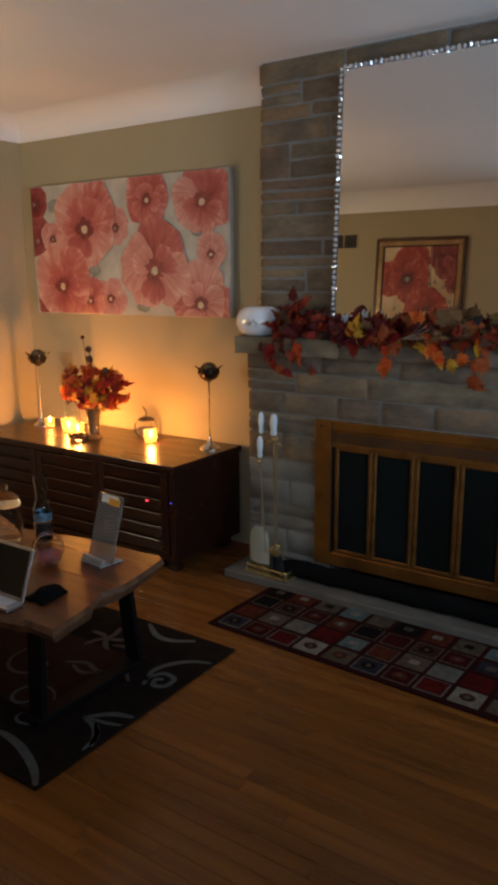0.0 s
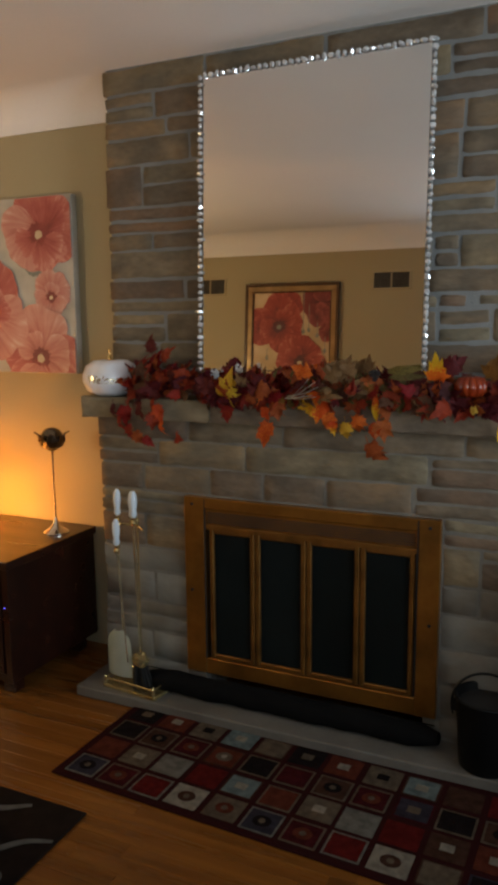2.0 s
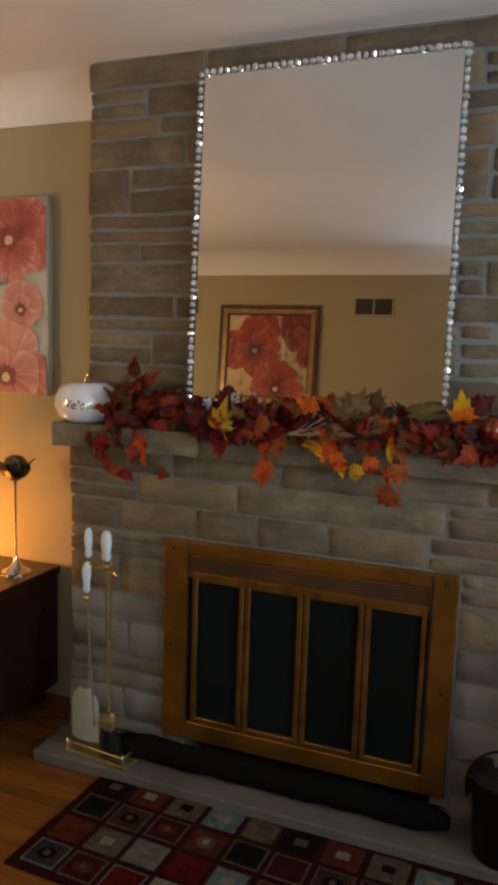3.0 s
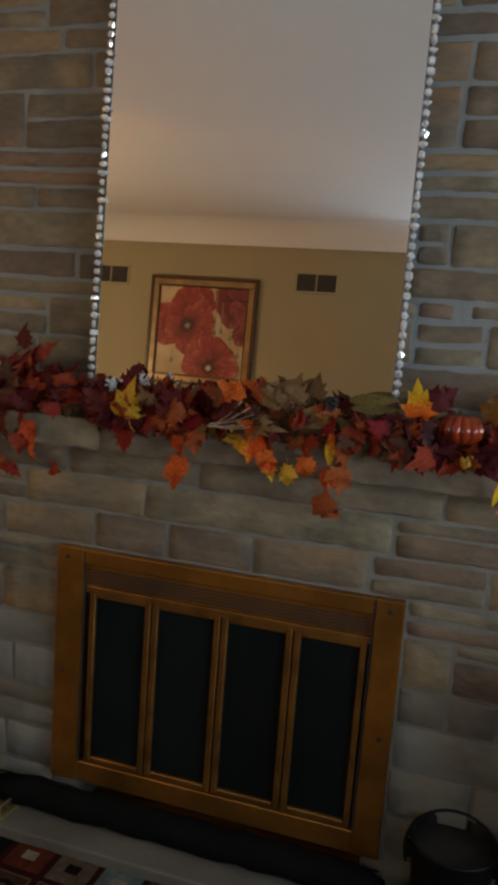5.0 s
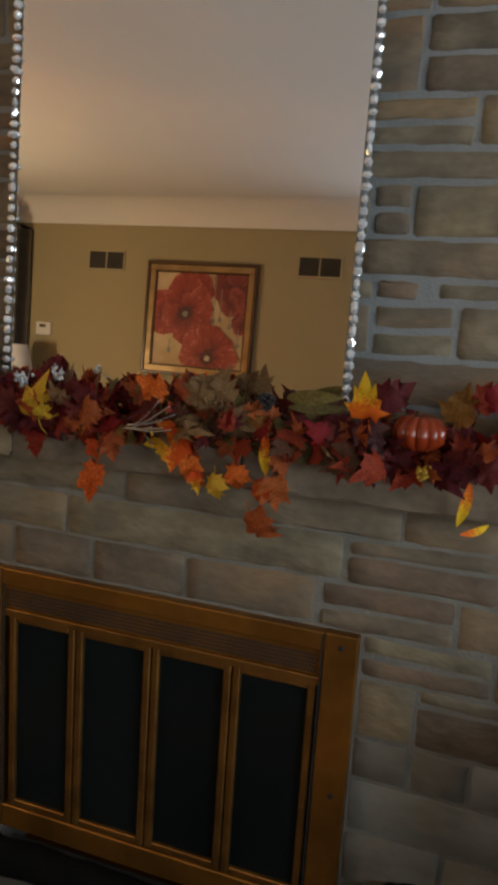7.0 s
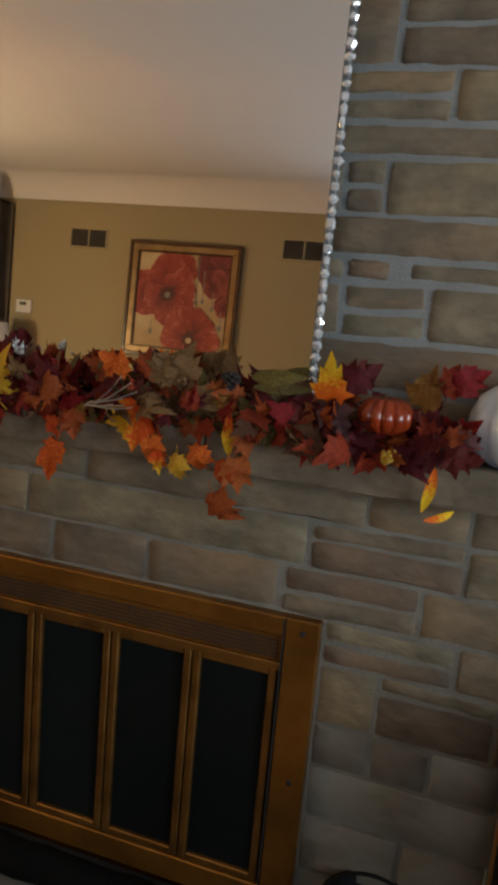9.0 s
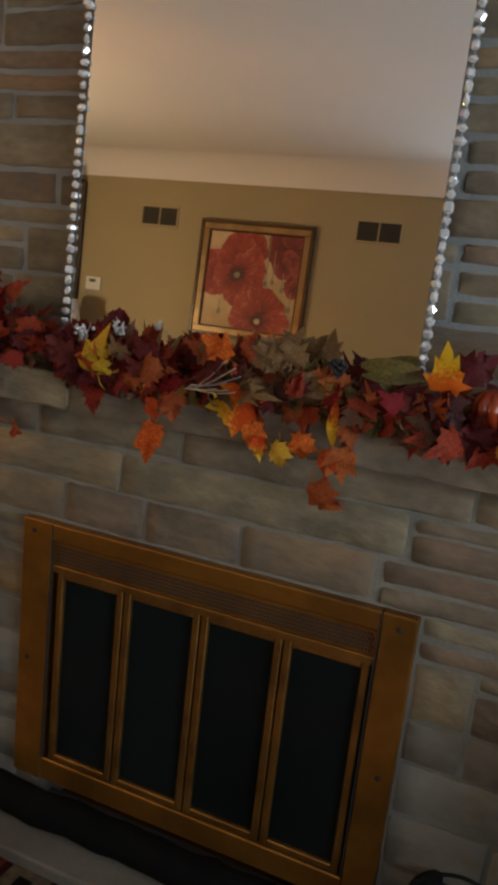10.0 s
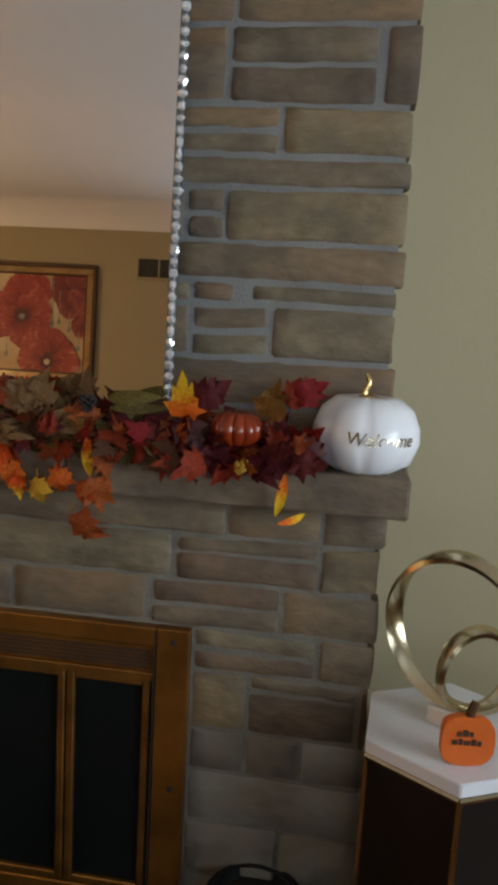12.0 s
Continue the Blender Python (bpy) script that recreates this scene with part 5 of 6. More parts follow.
jar = thing("glass_jar", "clear cut-glass jar with a domed lid on the table", "jar", at=(-2.06, 1.955, TZ))
part("body", lathe([(0.040, 0.000), (0.052, 0.013), (0.058, 0.088), (0.050, 0.145), (0.046, 0.145), (0.053, 0.088), (0.048, 0.018), (0.001, 0.013)], 24, None, 12, 0.06, cap=False), CLEAR, jar, smooth=True)
part("lid", lathe([(0.053, 0.147), (0.053, 0.156), (0.042, 0.183), (0.020, 0.202), (0.008, 0.207), (0.012, 0.224), (0.001, 0.237)], 24), CLEAR, jar, "domed glass lid", smooth=True)
cloth = thing("dark_cloth", "crumpled dark cloth lying on the table", "cloth", at=(-1.535, 1.690, TZ))
bm = bmesh.new()
bmesh.ops.create_grid(bm, x_segments=14, y_segments=10, size=1)
for v in bm.verts:
    x, y = v.co.x, v.co.y
    rr = 1 - 0.08 * math.sin(3 * math.atan2(y, x))
    v.co = Vector((x * 0.038 * rr, y * 0.055 * rr, 0.012 + 0.024 * max(0, 1 - x * x - y * y) ** 0.5 + 0.008 * noise.noise(Vector((x * 3, y * 3, 0)))))
bmesh.ops.solidify(bm, geom=bm.faces[:], thickness=0.010)
part("folds", bm, mat("black_cloth", (0.005, 0.005, 0.0055), 0.95, spec=0.1), cloth, smooth=True)

# ---- area rug under the table ----
rug = thing("area_rug", "dark charcoal area rug with pale grey and brown scrolls", "rug")
RUG_DARK = mat("rug_charcoal", (0.020, 0.013, 0.010), 0.97, colour2=(0.011, 0.008, 0.0065), scale=20, spec=0.05, fine=0.3, fine_scale=400, bump=0.6, bump_scale=500)
RUG_GREY = mat("rug_grey", (0.125, 0.125, 0.117), 0.97, spec=0.05, colour2=(0.08, 0.08, 0.075), scale=30, fine=0.25, fine_scale=400, bump=0.5, bump_scale=500)
RUG_BROWN = mat("rug_brown", (0.050, 0.022, 0.013), 0.97, spec=0.05, colour2=(0.033, 0.015, 0.009), scale=20, fine=0.25, fine_scale=400, bump=0.5, bump_scale=500)
AX0, AX1, AY0, AY1 = -2.95, -1.365, 1.455, 2.475
part("rug_base", box((AX0, AY0, 0.0005), (AX1, AY1, 0.010), 0.003), RUG_DARK, rug)
part("field", box((AX0 + 0.25, AY0 + 0.26, 0.009), (AX1 - 0.28, AY1 - 0.28, 0.0112), 0.0008), RUG_BROWN, rug, "brown central field of the rug")


def scroll(cx, cy, r0, turns, a0, width, sgn=1, material=None, grow=1.0):
    """A flat woven spiral, widest in its middle."""
    bm = bmesh.new()
    n = 34
    prev = None
    for i in range(n + 1):
        u = i / n
        a = a0 + sgn * turns * 2 * math.pi * u
        r = r0 * (0.10 + 0.90 * u ** grow)
        w = width * (0.35 + 0.65 * math.sin(math.pi * (0.12 + 0.80 * u)))
        def inside(x, y):
            return min(max(x, AX0 + 0.01), AX1 - 0.01), min(max(y, AY0 + 0.01), AY1 - 0.01)
        p = inside(cx + (r - w / 2) * math.cos(a), cy + (r - w / 2) * math.sin(a))
        q = inside(cx + (r + w / 2) * math.cos(a), cy + (r + w / 2) * math.sin(a))
        cur_ = (bm.verts.new((*p, 0.0122)), bm.verts.new((*q, 0.0122)))
        if prev:
            bm.faces.new((prev[0], prev[1], cur_[1], cur_[0]))
        prev = cur_
    bmesh.ops.recalc_face_normals(bm, faces=bm.faces)
    return part("scroll", bm, material or RUG_GREY, rug)


TAUPE_WOOL = mat("rug_taupe", (0.10, 0.075, 0.055), 0.97)


def ribbon(points, width, material=None, taper=0.5):
    """A flat woven stroke, smoothed through a few points, thinner to its ends."""
    bm = bmesh.new()
    P = [Vector((*p, 0)) for p in points]
    P = [2 * P[0] - P[1]] + P + [2 * P[-1] - P[-2]]
    line = []
    for a, b, c, d in zip(P, P[1:], P[2:], P[3:]):
        for q in range(8):
            u = q / 8
            line.append(0.5 * (2 * b + (c - a) * u + (2 * a - 5 * b + 4 * c - d) * u * u + (3 * b - a - 3 * c + d) * u ** 3))
    line.append(P[-2])
    prev = None
    for i, p in enumerate(line):
        t = (line[min(i + 1, len(line) - 1)] - line[max(i - 1, 0)]).normalized()
        w = width * (1 - taper * abs(2 * i / (len(line) - 1) - 1) ** 2) / 2
        side = Vector((-t.y, t.x, 0)) * w
        pair = []
        for q in (p + side, p - side):
            pair.append(bm.verts.new((min(max(q.x, AX0 + 0.006), AX1 - 0.006), min(max(q.y, AY0 + 0.006), AY1 - 0.006), 0.0122)))
        if prev:
            bm.faces.new((prev[0], prev[1], pair[1], pair[0]))
        prev = pair
    bmesh.ops.recalc_face_normals(bm, faces=bm.faces)
    return part("scroll", bm, material or RUG_GREY, rug)


# the spiral by the corner, the arc behind it, the leaf and the wide arc at the front edge
ribbon([(-1.45, 2.13), (-1.475, 2.115), (-1.455, 2.08), (-1.415, 2.10), (-1.42, 2.155), (-1.475, 2.165), (-1.505, 2.115), (-1.49, 2.06)], 0.022, None, 0.3)
ribbon([(-1.50, 2.085), (-1.525, 2.16), (-1.502, 2.230), (-1.445, 2.294), (-1.372, 2.325)], 0.024)
ribbon([(-1.804, 2.450), (-1.712, 2.388), (-1.63, 2.380), (-1.538, 2.432)], 0.028)
ribbon([(-1.52, 1.79), (-1.447, 1.861), (-1.372, 1.885)], 0.026)
ribbon([(-1.52, 1.795), (-1.431, 1.765), (-1.376, 1.690)], 0.026)
ribbon([(-1.50, 1.80), (-1.43, 1.81), (-1.375, 1.83)], 0.016)
ribbon([(-1.46, 1.79), (-1.40, 1.735), (-1.385, 1.66)], 0.020)
ribbon([(-1.72, 1.575), (-1.641, 1.578), (-1.542, 1.556), (-1.44, 1.512), (-1.372, 1.462)], 0.030)
scroll(-1.78, 1.77, 0.10, 1.1, 1.0, 0.016, -1)
scroll(-1.70, 1.70, 0.12, 0.7, 3.4, 0.014, 1)
ribbon([(-1.86, 2.02), (-1.78, 2.06), (-1.70, 2.04), (-1.62, 2.09), (-1.55, 2.05)], 0.022, TAUPE_WOOL)
ribbon([(-1.82, 2.02), (-1.74, 2.00), (-1.66, 2.06)], 0.018, TAUPE_WOOL)
for q in range(5):
    a = q * 1.2566 + 0.3
    ribbon([(-1.86, 2.25), (-1.86 + 0.05 * math.cos(a), 2.25 + 0.05 * math.sin(a)), (-1.86 + 0.10 * math.cos(a + 0.2), 2.25 + 0.10 * math.sin(a + 0.2))], 0.024, TAUPE_WOOL)
ribbon([(-1.80, 2.22), (-1.72, 2.24), (-1.62, 2.20)], 0.018, TAUPE_WOOL)
scroll(-1.95, 1.95, 0.13, 0.9, 2.0, 0.018, -1, TAUPE_WOOL)
scroll(-2.15, 1.62, 0.14, 0.9, 2.2, 0.026, 1)

# ---- hearth rug of squares ----
hr = thing("hearth_rug", "dark red hearth rug woven with rows of patterned squares", "rug", at=(-1.606, 2.604, 0), rz=-2.3)
RW, RD = 1.490, 0.528
part("rug_base", box((0, 0, 0.0005), (RW, RD, 0.009), 0.003), mat("rug_wine", (0.026, 0.005, 0.005), 0.97, spec=0.05, colour2=(0.022, 0.006, 0.006), scale=20, fine=0.3, fine_scale=400, bump=0.6, bump_scale=500), hr)
RC = {
    "wine": (0.070, 0.010, 0.012), "red": (0.125, 0.012, 0.010), "black": (0.016, 0.011, 0.011), "cream": (0.34, 0.30, 0.24), "grey": (0.21, 0.20, 0.17), "teal": (0.17, 0.22, 0.22),
    "rust": (0.13, 0.032, 0.018), "brown": (0.075, 0.034, 0.022), "taupe": (0.15, 0.115, 0.08), "blue": (0.045, 0.040, 0.055),
}
RM = {k: mat("wool_" + k, tuple(0.62 * q for q in c), 0.97, spec=0.05, colour2=tuple(0.36 * q for q in c), scale=40, amount=1.4, fine=0.25, fine_scale=420, bump=0.5, bump_scale=500) for k, c in RC.items()}
# each square: border, ground, shape, heart
SQUARES = {
    "a": ("grey", "blue", "o", "black"), "b": ("taupe", "wine", "o", "rust"), "c": ("grey", "red", "n", ""), "d": ("cream", "cream", "o", "brown"),
    "e": ("taupe", "taupe", "o", "rust"), "f": ("blue", "black", "o", "grey"), "g": ("rust", "rust", "n", ""), "h": ("taupe", "taupe", "s", "cream"),
    "i": ("grey", "grey", "n", ""), "j": ("red", "red", "n", ""), "k": ("brown", "teal", "s", "cream"), "l": ("taupe", "rust", "n", ""),
    "m": ("brown", "brown", "s", "cream"), "n": ("rust", "rust", "s", "cream"), "o": ("taupe", "black", "n", ""), "p": ("taupe", "brown", "o", "black"),
    "q": ("brown", "rust", "o", "taupe"), "r": ("taupe", "wine", "n", ""), "s": ("wine", "blue", "s", "taupe"), "t": ("black", "black", "s", "taupe"),
    "u": ("teal", "teal", "s", "cream"), "v": ("taupe", "taupe", "s", "black"), "w": ("brown", "taupe", "n", ""), "x": ("brown", "brown", "n", ""),
}
PLAN = ("abcdeabcdwf", "ghijklhijmn", "opbqorpbsop", "tnvuwtnvkxj")
rng = random.Random(19)
cols, rws = 11, 4
for i in range(cols):
    for k in range(rws):
        b_, g_, shape, h_ = SQUARES[PLAN[k][i]]
        cw, cd = (RW - 0.05) / cols, (RD - 0.04) / rws
        x0_, y0_ = 0.025 + i * cw + rng.uniform(0.004, 0.010), 0.02 + k * cd + rng.uniform(0.004, 0.010)
        x1_, y1_ = x0_ + cw - 0.018, y0_ + cd - 0.018
        sq = part("square", box((x0_, y0_, 0.0085), (x1_, y1_, 0.0100), 0.0006), RM[b_], hr)
        e = 0.0065
        part("ground", box((x0_ + e, y0_ + e, 0.0095), (x1_ - e, y1_ - e, 0.0108), 0.0005), RM[g_], sq)
        cx_, cy_ = (x0_ + x1_) / 2, (y0_ + y1_) / 2
        if shape == "s":
            part("heart", box((cx_ - 0.020, cy_ - 0.016, 0.0104), (cx_ + 0.020, cy_ + 0.016, 0.0116), 0.0005), RM[h_], sq)
        elif shape == "o":
            part("heart", lathe([(0.030, 0.0104), (0.030, 0.0112), (0.029, 0.0116)], 18, Matrix.Translation((cx_, cy_, 0)) @ Matrix.Diagonal((1, 0.85, 1, 1))), RM[h_], sq)
            part("dot", lathe([(0.011, 0.0112), (0.011, 0.0120), (0.010, 0.0124)], 12, Matrix.Translation((cx_, cy_, 0))), RM["taupe" if h_ != "taupe" else "cream"], sq)

# ---- fire tools ----
HZ = 0.042
tools = thing("fireplace_tool_set", "brass fireplace tool set with white ceramic handles on the hearth", "fireplace tools", at=(-1.618, 3.155, HZ), rz=-6)
TOOL_BRASS = mat("tool_brass", (0.66, 0.54, 0.27), 0.20, 0.8, colour2=(0.5, 0.38, 0.16), scale=25)
PORCELAIN = mat("porcelain", (0.66, 0.74, 0.80), 0.15, colour2=(0.60, 0.68, 0.75), scale=8)
part("base", box((-0.13, -0.06, 0), (0.13, 0.08, 0.016), 0.004, 2), TOOL_BRASS, tools)
part("base_rail", tube([(-0.118, -0.053, 0.040), (0.118, -0.053, 0.040), (0.118, 0.073, 0.040), (-0.118, 0.073, 0.040)], 0.0045, 8, True), TOOL_BRASS, tools)
for x in (-0.118, 0.118):
    for y in (-0.053, 0.073):
        part("rail_post", lathe([(0.006, 0.014), (0.006, 0.045), (0.003, 0.052)], 10, Matrix.Translation((x, y, 0))), TOOL_BRASS, tools)
part("post", lathe([(0.0050, 0.016), (0.0042, 0.3), (0.0042, 0.66), (0.009, 0.675), (0.003, 0.69)], 12, Matrix.Translation((-0.008, 0.04, 0))), TOOL_BRASS, tools)
part("cross_arm", tube([(-0.110, 0.03, 0.652), (-0.065, 0.03, 0.660), (-0.008, 0.035, 0.656), (0.020, 0.02, 0.660), (0.050, 0.0, 0.655)], 0.005, 8), TOOL_BRASS, tools)


SHAFT = mat("bright_brass", (0.66, 0.58, 0.38), 0.22, 0.8, colour2=(0.62, 0.54, 0.35), scale=3)


def tool(x, y, ztop, zlow, dx=0.010):
    h = part("handle", lathe([(0.006, ztop - 0.105), (0.014, ztop - 0.095), (0.011, ztop - 0.075), (0.0155, ztop - 0.045), (0.0135, ztop - 0.015), (0.006, ztop)], 16, Matrix.Translation((x, y, 0))), PORCELAIN, tools, "white porcelain handle", smooth=True)
    part("ferrule", lathe([(0.009, ztop - 0.135), (0.013, ztop - 0.125), (0.008, ztop - 0.115), (0.012, ztop - 0.104)], 12, Matrix.Translation((x, y, 0))), TOOL_BRASS, h)
    part("shaft", tube([(x, y, ztop - 0.125), (x + dx, y, zlow)], 0.0036, 8), SHAFT, h, smooth=True)
    return h


tool(-0.085, 0.015, 0.800, 0.20, 0.005)
tool(-0.036, 0.045, 0.790, 0.05, 0.022)
tool(-0.004, 0.015, 0.800, 0.05, 0.016)
tool(-0.052, -0.035, 0.695, 0.12, 0.036)
bm = bmesh.new()
rowv = []
for k in range(8):
    u = k / 7
    z = 0.245 - 0.19 * u
    w = 0.060 * (1 - (1 - min(1, u * 2.6 + 0.05)) ** 2.2) ** 0.5
    rowv.append([bm.verts.new((-0.060 + w * s, -0.030 - 0.014 * (1 - s * s), z)) for s in (-1, -0.5, 0, 0.5, 1)])
for a, b in zip(rowv, rowv[1:]):
    for j in range(4):
        bm.faces.new((a[j], b[j], b[j + 1], a[j + 1]))
bmesh.ops.solidify(bm, geom=bm.faces[:], thickness=0.0025)
part("shovel_pan", bm, mat("pale_brass", (0.66, 0.72, 0.64), 0.35, 0.1, colour2=(0.56, 0.62, 0.54), scale=15), tools, "pale brass shovel pan", smooth=True)
bm = bmesh.new()
g = random.Random(8)
for i in range(60):
    a, rr = g.uniform(0, 6.28), g.uniform(0, 0.035)
    add_tube(bm, [(0.028 + 0.6 * rr * math.cos(a), -0.015 + 0.6 * rr * math.sin(a), 0.125), (0.04 + 1.3 * rr * math.cos(a), -0.01 + 1.1 * rr * math.sin(a), 0.02)], 0.0045, 4)
part("brush", bm, mat("black_bristle", (0.012, 0.012, 0.012), 0.8), tools, "black bristle hearth brush")
part("brush_cap", lathe([(0.030, 0.0), (0.034, 0.006), (0.034, 0.030), (0.016, 0.040), (0.006, 0.052)], 18, pose(0.022, -0.018, 0.115, -18, 24, 0)), TOOL_BRASS, tools, "brass brush cap", smooth=True)

# ---- coal bucket ----
SC = 0.93
bk = thing("ash_bucket", "black metal ash bucket with a bail handle on the hearth", "bucket", at=(-0.285, 3.165, HZ))
bk.scale = (SC, SC, SC)
part("ash", lathe([(0.104, 0.228), (0.06, 0.236), (0.004, 0.238)], 24), SOOT, bk)
part("pail", lathe([(0.088, 0), (0.092, 0.004), (0.108, 0.250), (0.112, 0.256), (0.108, 0.260), (0.103, 0.255), (0.088, 0.010), (0.001, 0.008)], 32, cap=False), BLACK_STEEL, bk, smooth=True)
part("rim", tube(arc((0, 0, 0.256), 0.111, 0, 2 * math.pi * 31 / 32, 32, (1, 0, 0), (0, 1, 0)), 0.004, 6, True), BLACK_STEEL, bk)
part("bail_handle", tube(arc((0, -0.01, 0.215), 0.122, -0.35, math.pi + 0.35, 26, (1, 0, 0), (0, 0.1, 0.995)), 0.0045, 8), BLACK_STEEL, bk)
for s in (-1, 1):
    part("ear", box((s * 0.112 - 0.010, -0.016, 0.185), (s * 0.112 + 0.010, 0.010, 0.225), 0.004, 2), BLACK_STEEL, bk)

# ---- hexagonal side table ----
HX, HY, HS, HT = 0.086, 3.150, 0.192, 0.730
side = thing("side_table", "hexagonal dark side table with white marble top and brass edges", "side table", at=(HX, HY, 0), rz=-4)
hexp = [(HS * math.cos(radians(30 + 60 * k)), HS * math.sin(radians(30 + 60 * k))) for k in range(6)]


def prism(pts, z0, z1, bevel=0.0):
    bm = bmesh.new()
    a = [bm.verts.new((x, y, z0)) for x, y in pts]
    b = [bm.verts.new((x, y, z1)) for x, y in pts]
    bm.faces.new(list(reversed(a)))
    bm.faces.new(b)
    for i in range(len(pts)):
        j = (i + 1) % len(pts)
        bm.faces.new((a[i], a[j], b[j], b[i]))
    if bevel:
        bmesh.ops.bevel(bm, geom=bm.edges[:], offset=bevel, segments=2, affect="EDGES")
    return bm


part("top", prism(hexp, HT - 0.026, HT, 0.002), mat("white_marble", (0.74, 0.74, 0.76), 0.25, colour2=(0.64, 0.64, 0.67), scale=4, amount=1.4, fine=0.04), side, "white marble top")
for k in range(6):
    a, b = hexp[k], hexp[(k + 1) % 6]
    part("top_rail", tube([(a[0] * 0.985, a[1] * 0.985, HT - 0.033), (b[0] * 0.985, b[1] * 0.985, HT - 0.033)], 0.006, 6), CHAMPAGNE, side)
    part("leg", tube([(a[0] * 0.97, a[1] * 0.97, HT - 0.033), (a[0] * 0.97, a[1] * 0.97, 0.004)], 0.006, 6), CHAMPAGNE, side)
    part("foot_rail", tube([(a[0] * 0.97, a[1] * 0.97, 0.008), (b[0] * 0.97, b[1] * 0.97, 0.008)], 0.005, 6), CHAMPAGNE, side)

PANEL = mat("dark_veneer", (0.012, 0.008, 0.006), 0.35, colour2=(0.007, 0.005, 0.004), scale=5, stretch=(3, 3, 0.5), fine=0.15)
for k in range(6):
    a, b = Vector((*hexp[k], 0)) * 0.93, Vector((*hexp[(k + 1) % 6], 0)) * 0.93
    mid, d = (a + b) / 2, b - a
    part("side_panel", box((-d.length / 2, -0.004, 0.014), (d.length / 2, 0.004, HT - 0.040), 0.001, 1, Matrix.Translation(mid) @ Matrix.Rotation(math.atan2(d.y, d.x), 4, "Z")), PANEL, side, "dark veneer side panel")

# ---- ring sculpture ----
ringo = thing("ring_sculpture", "champagne-gold double ring sculpture on a white marble base", "sculpture", at=(0.074, 3.165, HT), rz=-38)
part("base", box((-0.032, -0.030, 0), (0.034, 0.030, 0.036), 0.003, 2), mat("white_marble", (0.74, 0.74, 0.76), 0.25), ringo, "white marble base")


def band(c, r, width, thick, tilt, turn):
    """A flat band bent into a ring, twisting slowly on its way round."""
    bm = bmesh.new()
    n = 56
    rows = []
    for i in range(n):
        a = 2 * math.pi * i / n
        d = Vector((math.cos(a), 0, math.sin(a)))
        tw = tilt * math.sin(a + 0.6)
        s = Vector((0, 1, 0)) * math.cos(tw) + d * math.sin(tw)
        o = d * math.cos(tw) - Vector((0, 1, 0)) * math.sin(tw)
        p = d * r
        w = width * (0.75 + 0.25 * math.sin(a - 1.2))
        rows.append([bm.verts.new(p + s * w * x + o * thick * z) for x, z in ((-1, -0.5), (-0.8, 0.6), (0, 1), (0.8, 0.6), (1, -0.5), (0, -1))])
    for i in range(n):
        a, b = rows[i], rows[(i + 1) % n]
        for k in range(6):
            bm.faces.new((a[k], a[(k + 1) % 6], b[(k + 1) % 6], b[k]))
    bmesh.ops.recalc_face_normals(bm, faces=bm.faces)
    bmesh.ops.transform(bm, matrix=Matrix.Translation(c) @ Matrix.Rotation(turn, 4, "Z"), verts=bm.verts)
    return bm


part("large_ring", band((0.0, 0, 0.186), 0.148, 0.020, 0.009, 0.7, 0.0), CHAMPAGNE, ringo, smooth=True)
part("small_ring", band((0.030, 0.030, 0.112), 0.080, 0.016, 0.009, 0.6, 1.15), CHAMPAGNE, ringo, smooth=True)

# ---- small orange pumpkin sign ----
ps = thing("pumpkin_sign", "small orange wooden pumpkin sign with brown stem on the side table", "pumpkin sign", at=(0.086, 3.028, HT), rz=6)
pts = []
for k in range(28):
    a = 2 * math.pi * k / 28
    rx = 0.047 * (1 + 0.04 * math.cos(3 * a))
    x = rx * math.copysign(abs(math.cos(a)) ** 0.6, math.cos(a))
    z = 0.046 + 0.046 * math.copysign(abs(math.sin(a)) ** 0.6, math.sin(a))
    pts.append((x, z))
bm = prism([(x, -z) for x, z in pts], -0.009, 0.009, 0.002)
bmesh.ops.transform(bm, matrix=Matrix.Rotation(radians(-90), 4, "X"), verts=bm.verts)
for v in bm.verts:
    v.co.z = abs(v.co.z)
bmesh.ops.recalc_face_normals(bm, faces=bm.faces)
part("board", bm, mat("orange_paint", (0.66, 0.14, 0.015), 0.5, colour2=(0.55, 0.10, 0.012), scale=14, fine=0.1), ps, "orange painted board")
part("stem", tube([(0.002, 0, 0.088), (0.003, 0, 0.100), (0.010, 0, 0.116)], lambda u: 0.009 - 0.001 * u, 8), LEAF["brown"], ps, "brown wooden stem")
bm = bmesh.new()
for row, widths in ((0, (0.009, 0.006, 0.011, 0.008, 0.007)), (1, (0.007, 0.010, 0.006))):
    x = -0.027 + 0.008 * row
    for i, w in enumerate(widths):
        add_box(bm, (x, -0.0105, 0.040 + 0.016 * row), (x + w, -0.0092, 0.049 + 0.016 * row + 0.003 * (i % 2)))
        x += w + 0.0025
part("lettering_bar", bm, mat("dark_ink", (0.06, 0.025, 0.012), 0.6), ps)

